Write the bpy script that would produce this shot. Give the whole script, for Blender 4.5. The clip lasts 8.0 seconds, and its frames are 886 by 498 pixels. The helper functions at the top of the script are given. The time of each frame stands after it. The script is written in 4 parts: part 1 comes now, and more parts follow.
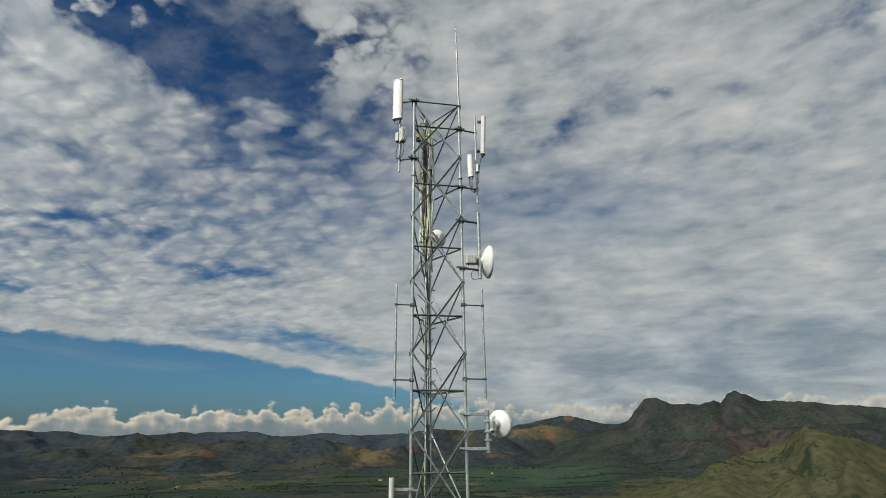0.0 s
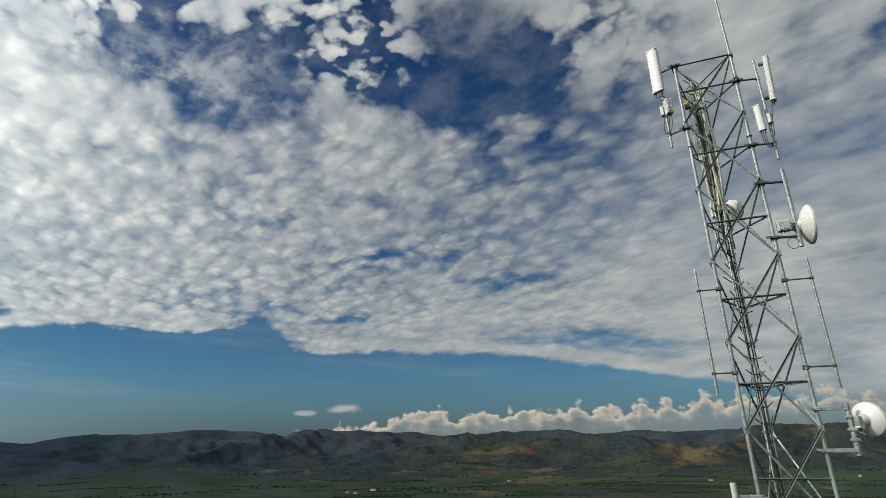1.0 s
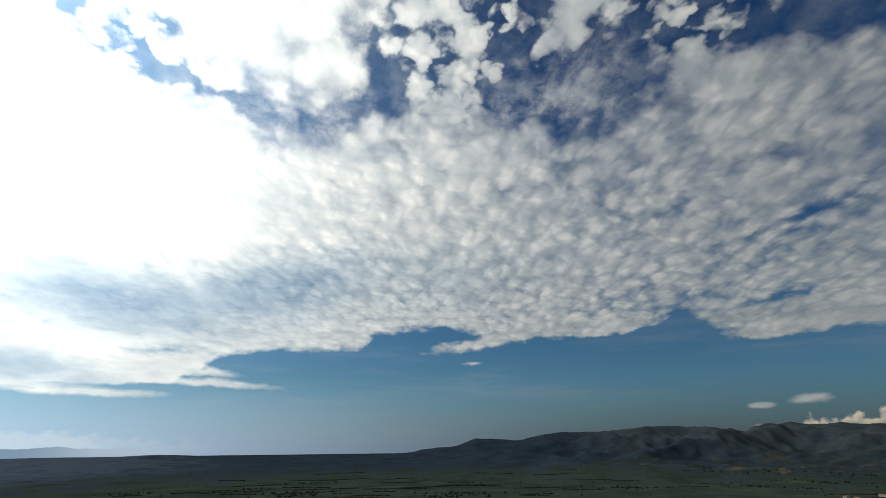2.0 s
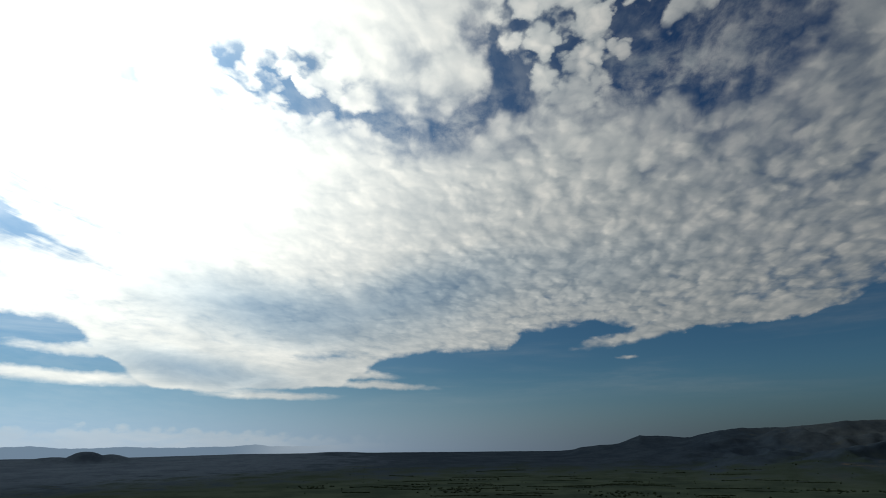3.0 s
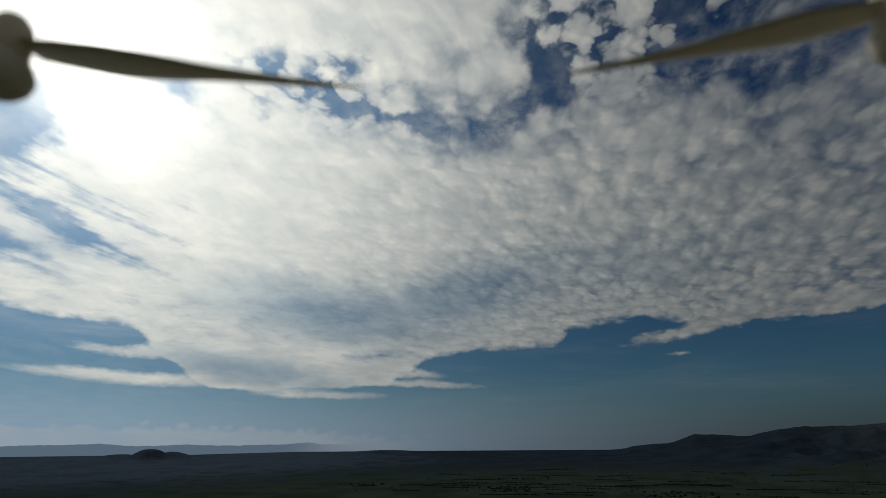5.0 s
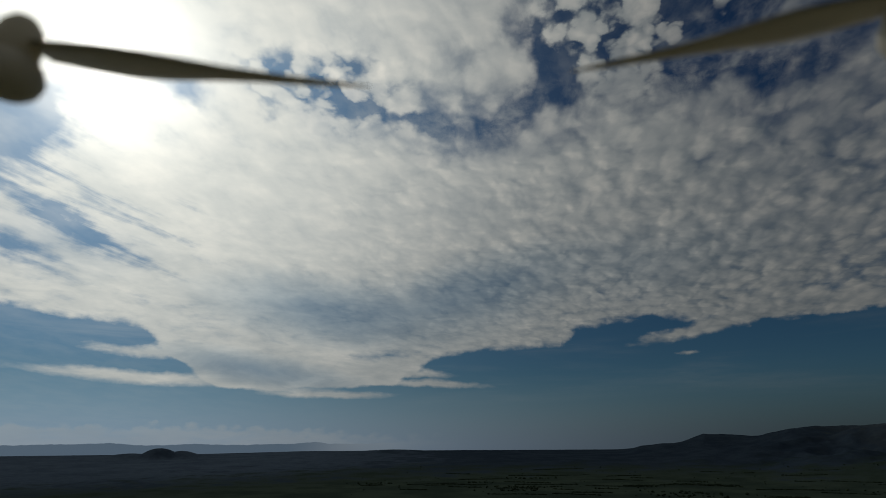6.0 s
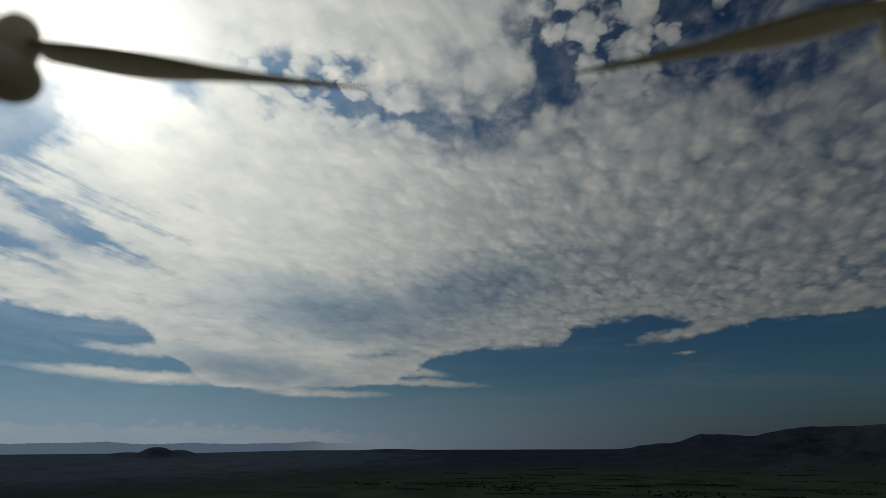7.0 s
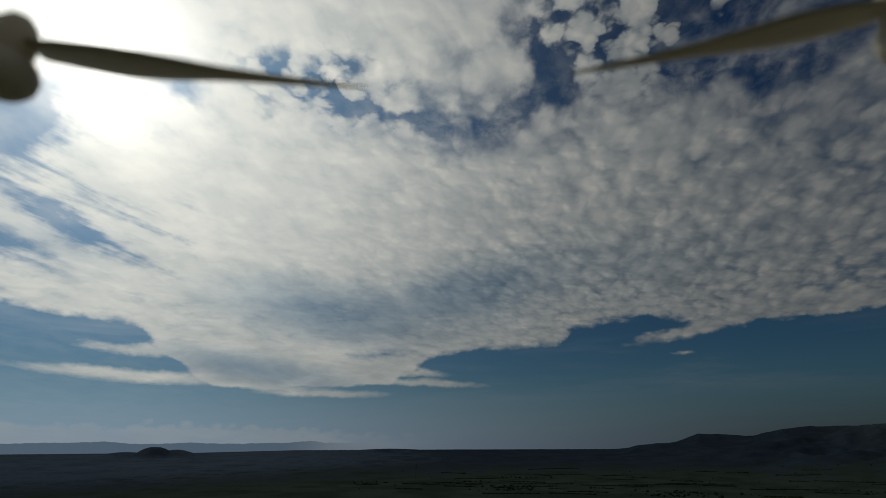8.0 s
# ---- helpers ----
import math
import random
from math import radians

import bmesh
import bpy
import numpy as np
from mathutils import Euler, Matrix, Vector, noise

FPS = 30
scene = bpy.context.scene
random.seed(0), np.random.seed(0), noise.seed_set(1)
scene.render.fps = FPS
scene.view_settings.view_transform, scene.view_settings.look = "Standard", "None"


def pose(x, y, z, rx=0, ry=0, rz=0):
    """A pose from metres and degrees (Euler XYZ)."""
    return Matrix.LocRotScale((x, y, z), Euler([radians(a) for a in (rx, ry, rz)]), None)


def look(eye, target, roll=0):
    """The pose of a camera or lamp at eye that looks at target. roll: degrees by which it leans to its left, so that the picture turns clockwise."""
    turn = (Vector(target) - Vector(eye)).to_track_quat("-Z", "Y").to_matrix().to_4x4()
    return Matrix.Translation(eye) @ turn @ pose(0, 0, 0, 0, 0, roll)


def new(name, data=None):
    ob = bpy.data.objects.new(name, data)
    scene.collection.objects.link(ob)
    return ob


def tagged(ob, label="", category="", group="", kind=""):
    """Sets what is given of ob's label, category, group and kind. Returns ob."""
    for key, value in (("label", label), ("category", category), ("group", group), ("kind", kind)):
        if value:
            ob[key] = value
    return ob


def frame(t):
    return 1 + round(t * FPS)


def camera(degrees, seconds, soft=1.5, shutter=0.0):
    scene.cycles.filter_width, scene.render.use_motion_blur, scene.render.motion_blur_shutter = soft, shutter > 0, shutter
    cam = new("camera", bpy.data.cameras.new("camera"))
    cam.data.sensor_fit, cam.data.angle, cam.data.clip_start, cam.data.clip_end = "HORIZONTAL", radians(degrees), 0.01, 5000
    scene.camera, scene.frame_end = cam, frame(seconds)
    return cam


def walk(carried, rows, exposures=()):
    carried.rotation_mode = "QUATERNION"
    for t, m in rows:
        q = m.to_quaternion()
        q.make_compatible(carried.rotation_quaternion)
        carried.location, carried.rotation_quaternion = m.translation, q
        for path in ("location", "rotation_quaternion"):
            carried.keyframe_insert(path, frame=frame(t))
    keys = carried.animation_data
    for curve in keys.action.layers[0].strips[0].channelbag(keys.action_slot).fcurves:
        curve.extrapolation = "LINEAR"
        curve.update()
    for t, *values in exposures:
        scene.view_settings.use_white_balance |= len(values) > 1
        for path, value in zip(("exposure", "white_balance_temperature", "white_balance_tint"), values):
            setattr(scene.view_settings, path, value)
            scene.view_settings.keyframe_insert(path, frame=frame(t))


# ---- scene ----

# ---------------------------------------------------------------- camera
cam = camera(79.2, 8.0, soft=0.9)
# a small lens, sharp from the mast to the hills and soft on what is a hand's width away
cam.data.dof.use_dof, cam.data.dof.focus_distance, cam.data.dof.aperture_fstop = True, 30.0, 6.5


def shot(x, y, z, yaw, pitch, roll):
    """Heading to the left, tilt up and lean, in degrees."""
    return pose(x, y, z, 90 + pitch, 0, yaw) @ pose(0, 0, 0, 0, 0, roll)


ROWS = [
    (0.0, shot(0, 0, 0, 0.0, 20.22, -0.63)),
    (0.5, shot(-0.045, 0, 0.035, 8.1, 20.24, -0.71)),
    (1.0, shot(-0.133, 0, 0.085, 30.79, 20.33, -0.77)),
    (1.5, shot(-0.18, 0, 0.10, 53.75, 20.40, -0.62)),
    (2.0, shot(-0.16, 0, 0.09, 74.5, 20.45, -0.60)),
    (2.2, shot(-0.10, 0, 0.08, 81.1, 20.45, -0.58)),
    (2.75, shot(0.68, 0, 0.01, 89.2, 20.40, -0.56)),
    (3.3, shot(1.2, 0, -0.015, 91.1, 20.35, -0.55)),
    (3.5, shot(1.2, 0, -0.016, 91.82, 20.34, -0.55)),
    (4.0, shot(1.2, 0, -0.021, 93.3, 20.33, -0.55)),
    (4.5, shot(1.2, 0, -0.027, 94.37, 20.30, -0.46)),
    (6.0, shot(1.2, 0, -0.029, 95.95, 20.22, -0.35)),
    (6.5, shot(1.2, 0, -0.028, 95.84, 20.21, -0.27)),
    (7.0, shot(1.2, 0, -0.028, 95.75, 20.17, -0.21)),
    (7.5, shot(1.2, 0, -0.028, 95.67, 20.12, -0.18)),
    (8.0, shot(1.2, 0, -0.028, 95.57, 20.15, -0.22)),
]
walk(cam, ROWS, exposures=[(0.0, 0.12), (1.0, 0.0), (1.5, -0.06), (2.0, -0.33), (2.2, -0.43), (3.3, -0.99), (4.5, -1.42), (6.0, -1.90), (8.0, -1.93)])

# ---------------------------------------------------------------- sky and sun
SUN_BEARING, SUN_HEIGHT = -133.8, 34.2
SUN = Vector((math.sin(radians(SUN_BEARING)) * math.cos(radians(SUN_HEIGHT)),
              math.cos(radians(SUN_BEARING)) * math.cos(radians(SUN_HEIGHT)), math.sin(radians(SUN_HEIGHT))))

sun = new("sun", bpy.data.lights.new("sun", "SUN"))
sun.data.energy, sun.data.angle, sun.data.color = 2.6, radians(0.6), (1.0, 0.93, 0.82)
sun.matrix_world = look(SUN * 100, (0, 0, 0))

world = bpy.data.worlds.new("world")
scene.world = world
world.use_nodes = True


class Graph:
    """Short hand for wiring a node tree."""

    def __init__(self, tree):
        self.tree = tree
        tree.nodes.clear()

    def node(self, kind, **sets):
        n = self.tree.nodes.new(kind)
        for key, value in sets.items():
            setattr(n, key, value)
        return n

    def put(self, socket, value):
        if isinstance(value, bpy.types.NodeSocket):
            self.tree.links.new(value, socket)
        elif value is not None:
            socket.default_value = value

    def math(self, op, a, b=None, c=None, clamp=False):
        n = self.node("ShaderNodeMath", operation=op, use_clamp=clamp)
        for socket, value in zip(n.inputs, (a, b, c)):
            self.put(socket, value)
        return n.outputs[0]

    def vec(self, op, a, b=None, scale=None):
        n = self.node("ShaderNodeVectorMath", operation=op)
        self.put(n.inputs[0], a)
        self.put(n.inputs[1], b)
        if scale is not None:
            self.put(n.inputs["Scale"], scale)
        return n.outputs["Value"] if op in ("DOT_PRODUCT", "LENGTH") else n.outputs[0]

    def noise(self, vector, scale, detail=3.0, rough=0.5, color=False, distortion=0.0, lac=2.0):
        n = self.node("ShaderNodeTexNoise")
        self.put(n.inputs["Vector"], vector)
        n.inputs["Scale"].default_value = scale
        n.inputs["Detail"].default_value = detail
        n.inputs["Roughness"].default_value = rough
        n.inputs["Lacunarity"].default_value = lac
        n.inputs["Distortion"].default_value = distortion
        return n.outputs["Color" if color else "Fac"]

    def span(self, value, a, b, c=0.0, d=1.0, smooth=True):
        n = self.node("ShaderNodeMapRange", interpolation_type="SMOOTHSTEP" if smooth else "LINEAR")
        for socket, v in zip(n.inputs, (value, a, b, c, d)):
            self.put(socket, v)
        return n.outputs[0]

    def mix(self, fac, a, b, blend="MIX"):
        n = self.node("ShaderNodeMix", data_type="RGBA", blend_type=blend)
        self.put(n.inputs["Factor"], fac)
        self.put(n.inputs[6], a)
        self.put(n.inputs[7], b)
        return n.outputs[2]

    def node_value(self, color):
        n = self.node("ShaderNodeSeparateColor")
        self.put(n.inputs[0], color)
        return n.outputs[0]

    def ramp(self, fac, stops):
        n = self.node("ShaderNodeValToRGB")
        self.put(n.inputs[0], fac)
        e = n.color_ramp.elements
        while len(e) < len(stops):
            e.new(1.0)
        for el, (p, c) in zip(e, stops):
            el.position = p
            el.color = (c, c, c, 1) if isinstance(c, (int, float)) else (*c, 1)
        return n.outputs[0]


def build_sky(g):
    sky = g.node("ShaderNodeTexSky", sky_type="NISHITA", sun_disc=False, sun_elevation=radians(SUN_HEIGHT),
                 sun_rotation=radians(SUN_BEARING), altitude=300, air_density=1.0, dust_density=0.3, ozone_density=1.6)
    way = g.node("ShaderNodeTexCoord").outputs["Generated"]
    xyz = g.node("ShaderNodeSeparateXYZ")
    g.put(xyz.inputs[0], way)
    x, y, z = xyz.outputs
    bearing = g.math("MULTIPLY", g.math("ARCTAN2", x, y), 57.29578)
    height = g.math("MULTIPLY", g.math("ARCSINE", z), 57.29578)
    flat = g.node("ShaderNodeCombineXYZ")
    g.put(flat.inputs[0], bearing)
    g.put(flat.inputs[1], height)
    flat = flat.outputs[0]

    # ragged outlines: a slow and a fine displacement, smaller towards the horizon
    near = g.span(height, 4.0, 26.0, 0.16, 1.0, False)
    slow = g.vec("SUBTRACT", g.noise(way, 7.0, 3.0, 0.55, True), (0.5, 0.5, 0.5))
    fine = g.vec("SUBTRACT", g.noise(way, 34.0, 4.0, 0.55, True), (0.5, 0.5, 0.5))
    shift = g.vec("ADD", g.vec("MULTIPLY", slow, (6.5, 4.0, 0.0)), g.vec("MULTIPLY", fine, (2.6, 2.1, 0.0)))
    place = g.vec("ADD", flat, g.vec("SCALE", shift, scale=near))
    frayed = g.vec("SUBTRACT", g.noise(way, 75.0, 4.0, 0.5, True), (0.5, 0.5, 0.5))
    place = g.vec("ADD", place, g.vec("SCALE", g.vec("MULTIPLY", frayed, (1.3, 0.5, 0.0)), scale=g.span(height, 5.0, 14.0, 0.25, 1.0)))
    split = g.node("ShaderNodeSeparateXYZ")
    g.put(split.inputs[0], place)

    # the lower rim of the altocumulus sheet, by bearing
    rim = [(-140, 11.8), (-132, 10.6), (-126.0, 10.2), (-123.4, 8.6), (-120.6, 6.6), (-118, 5.5), (-113.4, 5.3), (-108, 5.6), (-101.5, 6.1), (-98.6, 7.6),
           (-97.0, 8.5), (-92.0, 9.3), (-83.6, 9.8), (-82.6, 10.9), (-81.2, 11.9), (-74.5, 12.1), (-70, 11.2), (-66.5, 10.8), (-63, 10.6), (-55.6, 11.0), (-50.5, 12.4),
           (-47.5, 10.8), (-44.5, 9.8), (-40, 9.6), (-22, 9.6), (-17, 9.0), (-13, 8.6), (-8, 7.6), (-3, 5.8), (3, 3.8), (10, 2.0)]
    edge = g.ramp(g.span(split.outputs[0], -140.0, 50.0, 0.0, 1.0, False), [((b + 140) / 190, e / 20) for b, e in rim])
    edge = g.math("MULTIPLY", edge, 20.0)
    dense = g.span(g.math("DIVIDE", g.math("SUBTRACT", split.outputs[1], edge), g.math("MULTIPLY", g.span(height, 6.0, 13.0, 0.40, 0.95), g.span(bearing, -52.0, -30.0, 1.0, 2.8))), -1.0, 1.0, -0.7, 1.1)

    def lump(total, b, e, a, c, turn, weight):
        """Thickens (or thins) the sheet in an oval at bearing b, height e, with half axes a, c."""
        m = g.node("ShaderNodeMapping", vector_type="TEXTURE")
        g.put(m.inputs["Vector"], place)
        m.inputs["Location"].default_value = (b, e, 0)
        m.inputs["Rotation"].default_value = (0, 0, radians(turn))
        m.inputs["Scale"].default_value = (a, c, 1)
        ball = g.node("ShaderNodeTexGradient", gradient_type="SPHERICAL")
        g.put(ball.inputs[0], m.outputs[0])
        return g.math("MULTIPLY_ADD", ball.outputs["Fac"], weight, total)

    # open blue gaps
    for gap in ((-29, 36.0, 14.5, 4.6, -3, -2.6), (-19, 38.2, 7.0, 5.6, 10, -2.2), (-10.5, 41.2, 4.5, 3.2, 8, -0.9), (-11, 33.8, 8, 2.0, 22, -0.9), (-43, 41.5, 11, 6.0, 0, -0.95), (-27, 41.8, 11, 4.6, 0, -0.9),
                (-37.8, 19.3, 6.5, 1.3, 4, -1.2), (-22.6, 16.8, 8.0, 1.4, 6, -1.3), (-40.1, 12.9, 3, 0.9, 9, -1.0), (-29.5, 18.5, 1.8, 4.0, 8, -0.6), (-17, 10.9, 10, 1.7, -6, -0.95), (-9, 9.3, 9, 1.4, -10, -0.9),
                (14.5, 31.6, 4.5, 1.6, 35, -0.9), (9.5, 26.0, 9, 1.8, 0, -0.4), (16, 23.6, 8, 1.4, -4, -0.35), (11, 16.2, 5, 1.0, 10, -0.6), (25.4, 33.3, 2.2, 0.9, -14, -0.7), (3, 6.3, 10, 1.0, 0, -0.7), (18, 9.5, 14, 1.2, 4, -0.35), (44.6, 34, 2.4, 2.2, -25, -0.9)):
        dense = lump(dense, *gap)
    for gap in ((-54, 36.6, 10, 7.2, 0, -2.3), (-59.7, 30.8, 3.2, 3.6, -25, -0.8), (-62, 44.5, 7, 3.5, 2, -0.7), (-52.7, 26.6, 3, 2.2, 40, -0.6),
                (-49.6, 13.0, 4, 1.6, 4, -0.9), (-57.8, 14.9, 4.0, 1.6, 60, -0.5), (-43, 12.4, 4, 0.9, 6, -0.6)):
        dense = lump(dense, *gap)
    for gap in ((-108.3, 35.4, 6.0, 2.8, -22, -1.35), (-99.7, 33.5, 7, 1.2, -10, -1.2), (-116, 36.8, 4, 1.4, -10, -0.6),
                (-91, 33.2, 12, 3.4, 5, -1.05), (-84.5, 35.6, 6, 3.0, 20, -1.1), (-126.5, 34.0, 4, 2.4, -10, -1.1),
                (-83.0, 40.0, 4.2, 9.0, 30, -1.6), (-65.0, 39.5, 5.5, 10, -32, -1.6), (-61, 36.0, 11, 4.2, 4, -0.9), (-74, 33, 7, 2.0, 0, -0.4)):
        dense = lump(dense, *gap)
    for gap in ((-139.5, 26.0, 8, 7.0, 19, -1.9), (-132.6, 18.6, 8, 1.8, -20, -1.1), (-137.3, 16.0, 6, 1.6, -14, -1.1), (-123.5, 18.9, 6, 0.9, -18, -0.6),
                (-102.3, 9.0, 5.5, 0.7, 0, -0.85)):
        dense = lump(dense, *gap)
    # thinner fields, separate puffs and the flat tongues along the rim
    for veil in ((-76.2, 41.0, 3.0, 8.0, 14, 0.8), (-71.2, 39.5, 2.6, 6.5, -12, 0.8), (-59, 40.9, 6.5, 1.8, 24, 1.4), (-44.5, 37.0, 3.2, 4.0, 0, 0.6), (-11, 37.5, 3.0, 7.0, -35, 0.7),
                 (-15.5, 8.3, 17, 1.0, -9, 1.9), (-6.5, 6.6, 9, 1.0, -10, 1.8), (-33, 9.9, 9, 0.8, -2, 1.0),
                 (-70.5, 10.35, 9.0, 1.0, 8, 2.4), (-42, 9.9, 8.0, 0.9, 3, 2.0), (-56, 11.4, 6, 0.7, 5, 1.4)):
        dense = lump(dense, *veil)
    for veil in ((-123.0, 8.35, 11, 0.95, 1, 2.2), (-125.0, 6.05, 14.5, 0.95, -1.5, 2.3), (-107.7, 5.0, 9.5, 0.62, 0, 2.4), (-97.0, 5.95, 8.5, 0.52, -3, 2.4), (-98.6, 7.0, 6.0, 0.75, -4, 1.9),
                 (-71.4, 8.3, 1.8, 0.35, 0, 1.6), (-44.9, 3.4, 1.8, 0.42, 0, 2.6), (-41.2, 3.8, 2.4, 0.65, 4, 2.6), (12, 14, 34, 16, 0, 0.6), (-100, 22, 34, 12, 0, 0.4), (-76, 24, 22, 8, 0, 0.4), (-66, 21, 20, 9, 0, 0.45)):
        dense = lump(dense, *veil)

    # billows of the sheet on a level layer seen from below: rolls that run towards bearing -78
    over = g.math("ADD", g.math("MAXIMUM", z, 0.0), 0.16)
    spread = g.node("ShaderNodeCombineXYZ")
    for k in range(3):
        g.put(spread.inputs[k], over)
    layer = g.vec("MULTIPLY", g.vec("DIVIDE", way, spread.outputs[0]), (1, 1, 0))
    bend = g.vec("SUBTRACT", g.noise(layer, 3.5, 4.0, 0.55, True), (0.5, 0.5, 0.5))
    wavy = g.vec("ADD", layer, g.vec("SCALE", bend, scale=0.10))

    def rolled(at, cross, length):
        """The layer with its axes across and along the rolls."""
        n = g.node("ShaderNodeCombineXYZ")
        g.put(n.inputs[0], g.math("MULTIPLY", g.vec("DOT_PRODUCT", at, (0.21, 0.978, 0.0)), cross))
        g.put(n.inputs[1], g.math("MULTIPLY", g.vec("DOT_PRODUCT", at, (-0.978, 0.21, 0.0)), length))
        return n.outputs[0]

    def lumps(at, scale, soft):
        v = g.node("ShaderNodeTexVoronoi", feature="SMOOTH_F1", voronoi_dimensions="2D")
        g.put(v.inputs["Vector"], at)
        v.inputs["Scale"].default_value = scale
        v.inputs["Smoothness"].default_value = soft
        return g.span(v.outputs["Distance"], 0.74, 0.05)

    def billows(at):
        """Rounded lumps with narrow creases between them, a finer set on top."""
        p = rolled(at, 1.0, 0.78)
        p = g.vec("ADD", p, g.vec("SCALE", g.vec("SUBTRACT", g.noise(p, 16.0, 3.0, 0.6, True), (0.5, 0.5, 0.5)), scale=0.045))
        total = g.math("MULTIPLY", g.noise(p, 18.0, 4.0, 0.55), 0.32)
        for scale, soft, share in ((8.5, 0.8, 0.14), (14.0, 0.65, 0.42), (30.0, 0.6, 0.14)):
            total = g.math("MULTIPLY_ADD", lumps(p, scale, soft), share, total)
        return g.math("SUBTRACT", total, 0.54)

    cells = billows(wavy)
    cells_sunward = billows(g.vec("ADD", wavy, (SUN.x * 0.018, SUN.y * 0.018, 0.0)))
    drawn = g.noise(g.vec("MULTIPLY", wavy, (2.0, 2.8, 1.0)), 2.4, 4.0, 0.52)
    broad = g.noise(layer, 2.6, 6.0, 0.6)
    fluff = g.math("SUBTRACT", g.noise(rolled(wavy, 1.0, 0.85), 12.0, 5.0, 0.5), 0.5)
    # where the sheet is broken into cells and where it lies smooth
    grainy = lump(g.math("ADD", 0.10, 0.0), -72, 22, 46, 30, 0, 1.3)
    grainy = lump(grainy, -28, 26, 34, 24, 0, 1.0)
    grainy = lump(grainy, 14, 32, 34, 14, 0, 0.3)
    grainy = lump(grainy, -52, 22, 22, 18, 0, 0.5)
    grainy = lump(grainy, -102, 38, 26, 11, 0, 0.8)
    cobbled = g.math("MINIMUM", lump(lump(g.math("ADD", 0.0, 0.0), -65, 24, 32, 16, 0, 1.5), -92, 17, 16, 6, 0, 0.6), 1.0)
    open_side = g.span(bearing, -8.0, 6.0)
    patchy = g.span(g.noise(wavy, 3.2, 4.0, 0.6), 0.32, 0.66, 0.62, 1.15)
    grainy = g.math("MULTIPLY", g.math("MULTIPLY", g.math("MINIMUM", grainy, 1.0), patchy), g.span(height, 6.0, 15.0, 0.45, 1.0))
    smooth = g.math("SUBTRACT", 1.0, grainy)
    # high up the sheet falls apart into single rounded puffs
    broken = lump(lump(g.math("ADD", 0.0, 0.0), -71, 42, 15, 9, 0, 1.6), -43, 42, 14, 7.5, 0, 1.6)
    broken = g.math("MINIMUM", lump(lump(broken, -110, 36, 14, 5, 0, 0.8), -11, 40, 13, 7, 0, 0.6), 1.0)
    torn = g.vec("SCALE", g.vec("SUBTRACT", g.noise(layer, 28.0, 4.0, 0.5, True), (0.5, 0.5, 0.5)), scale=0.055)
    tuft = g.math("SUBTRACT", lumps(rolled(g.vec("ADD", wavy, torn), 1.0, 0.75), 16.0, 0.3), 0.5)
    tuft = g.math("MULTIPLY_ADD", g.math("SUBTRACT", lumps(rolled(g.vec("ADD", wavy, torn), 1.0, 0.8), 29.0, 0.3), 0.5), 0.7, tuft)
    tuft = g.math("MULTIPLY_ADD", fluff, 1.5, tuft)
    # plump cobbles where the rolls are thickest, soft heaps on the side away from the sun
    knobs = g.vec("ADD", wavy, g.vec("SCALE", torn, scale=0.55))
    pebble = g.math("SUBTRACT", lumps(rolled(knobs, 1.0, 0.55), 15.0, 0.45), 0.45)
    pebble_sunward = g.math("SUBTRACT", lumps(rolled(g.vec("ADD", knobs, (SUN.x * 0.016, SUN.y * 0.016, 0.0)), 1.0, 0.55), 15.0, 0.45), 0.45)
    heaped = g.math("SUBTRACT", g.noise(g.vec("MULTIPLY", flat, (0.16, 0.42, 0.0)), 1.0, 4.5, 0.52, distortion=0.35), 0.5)
    there = g.span(dense, -0.7, 0.2)
    swell = g.math("MULTIPLY_ADD", cells, g.math("MULTIPLY", grainy, 1.1), g.math("MULTIPLY", g.math("SUBTRACT", broad, 0.5), 0.9))
    swell = g.math("MULTIPLY_ADD", fluff, 1.4, swell)
    rows = g.math("SUBTRACT", g.noise(rolled(wavy, 1.0, 0.3), 8.0, 5.0, 0.6), 0.5)
    swell = g.math("MULTIPLY_ADD", rows, g.math("MULTIPLY", grainy, 1.0), swell)
    swell = g.math("MULTIPLY_ADD", g.math("SUBTRACT", drawn, 0.5), g.math("MULTIPLY_ADD", smooth, 0.8, 0.3), swell)
    swell = g.math("MULTIPLY_ADD", g.math("MULTIPLY", tuft, 2.5), broken, swell)
    swell = g.math("MULTIPLY_ADD", g.math("MULTIPLY", pebble, 0.42), cobbled, swell)
    swell = g.math("MULTIPLY_ADD", g.math("MULTIPLY", heaped, 1.4), open_side, swell)
    slant = g.node("ShaderNodeMapping", vector_type="TEXTURE")
    g.put(slant.inputs["Vector"], flat)
    slant.inputs["Rotation"].default_value = (0, 0, radians(-12))
    slant.inputs["Scale"].default_value = (14.0, 1.6, 1)
    streak = g.math("SUBTRACT", g.noise(slant.outputs[0], 1.0, 5.0, 0.6, distortion=0.3), 0.5)
    beside = lump(lump(g.math("ADD", 0.0, 0.0), -132, 20, 15, 10, -15, 1.6), -118, 20, 14, 10, 0, 0.7)
    swell = g.math("MULTIPLY_ADD", g.math("MULTIPLY", streak, 3.2), beside, swell)
    total = g.math("MULTIPLY_ADD", g.math("MULTIPLY", swell, g.span(height, 5.0, 13.0, 0.45, 1.0)), there, dense)
    cover = g.span(total, -0.28, 1.15)
    veiled = g.math("ADD", 0.96, 0.0)
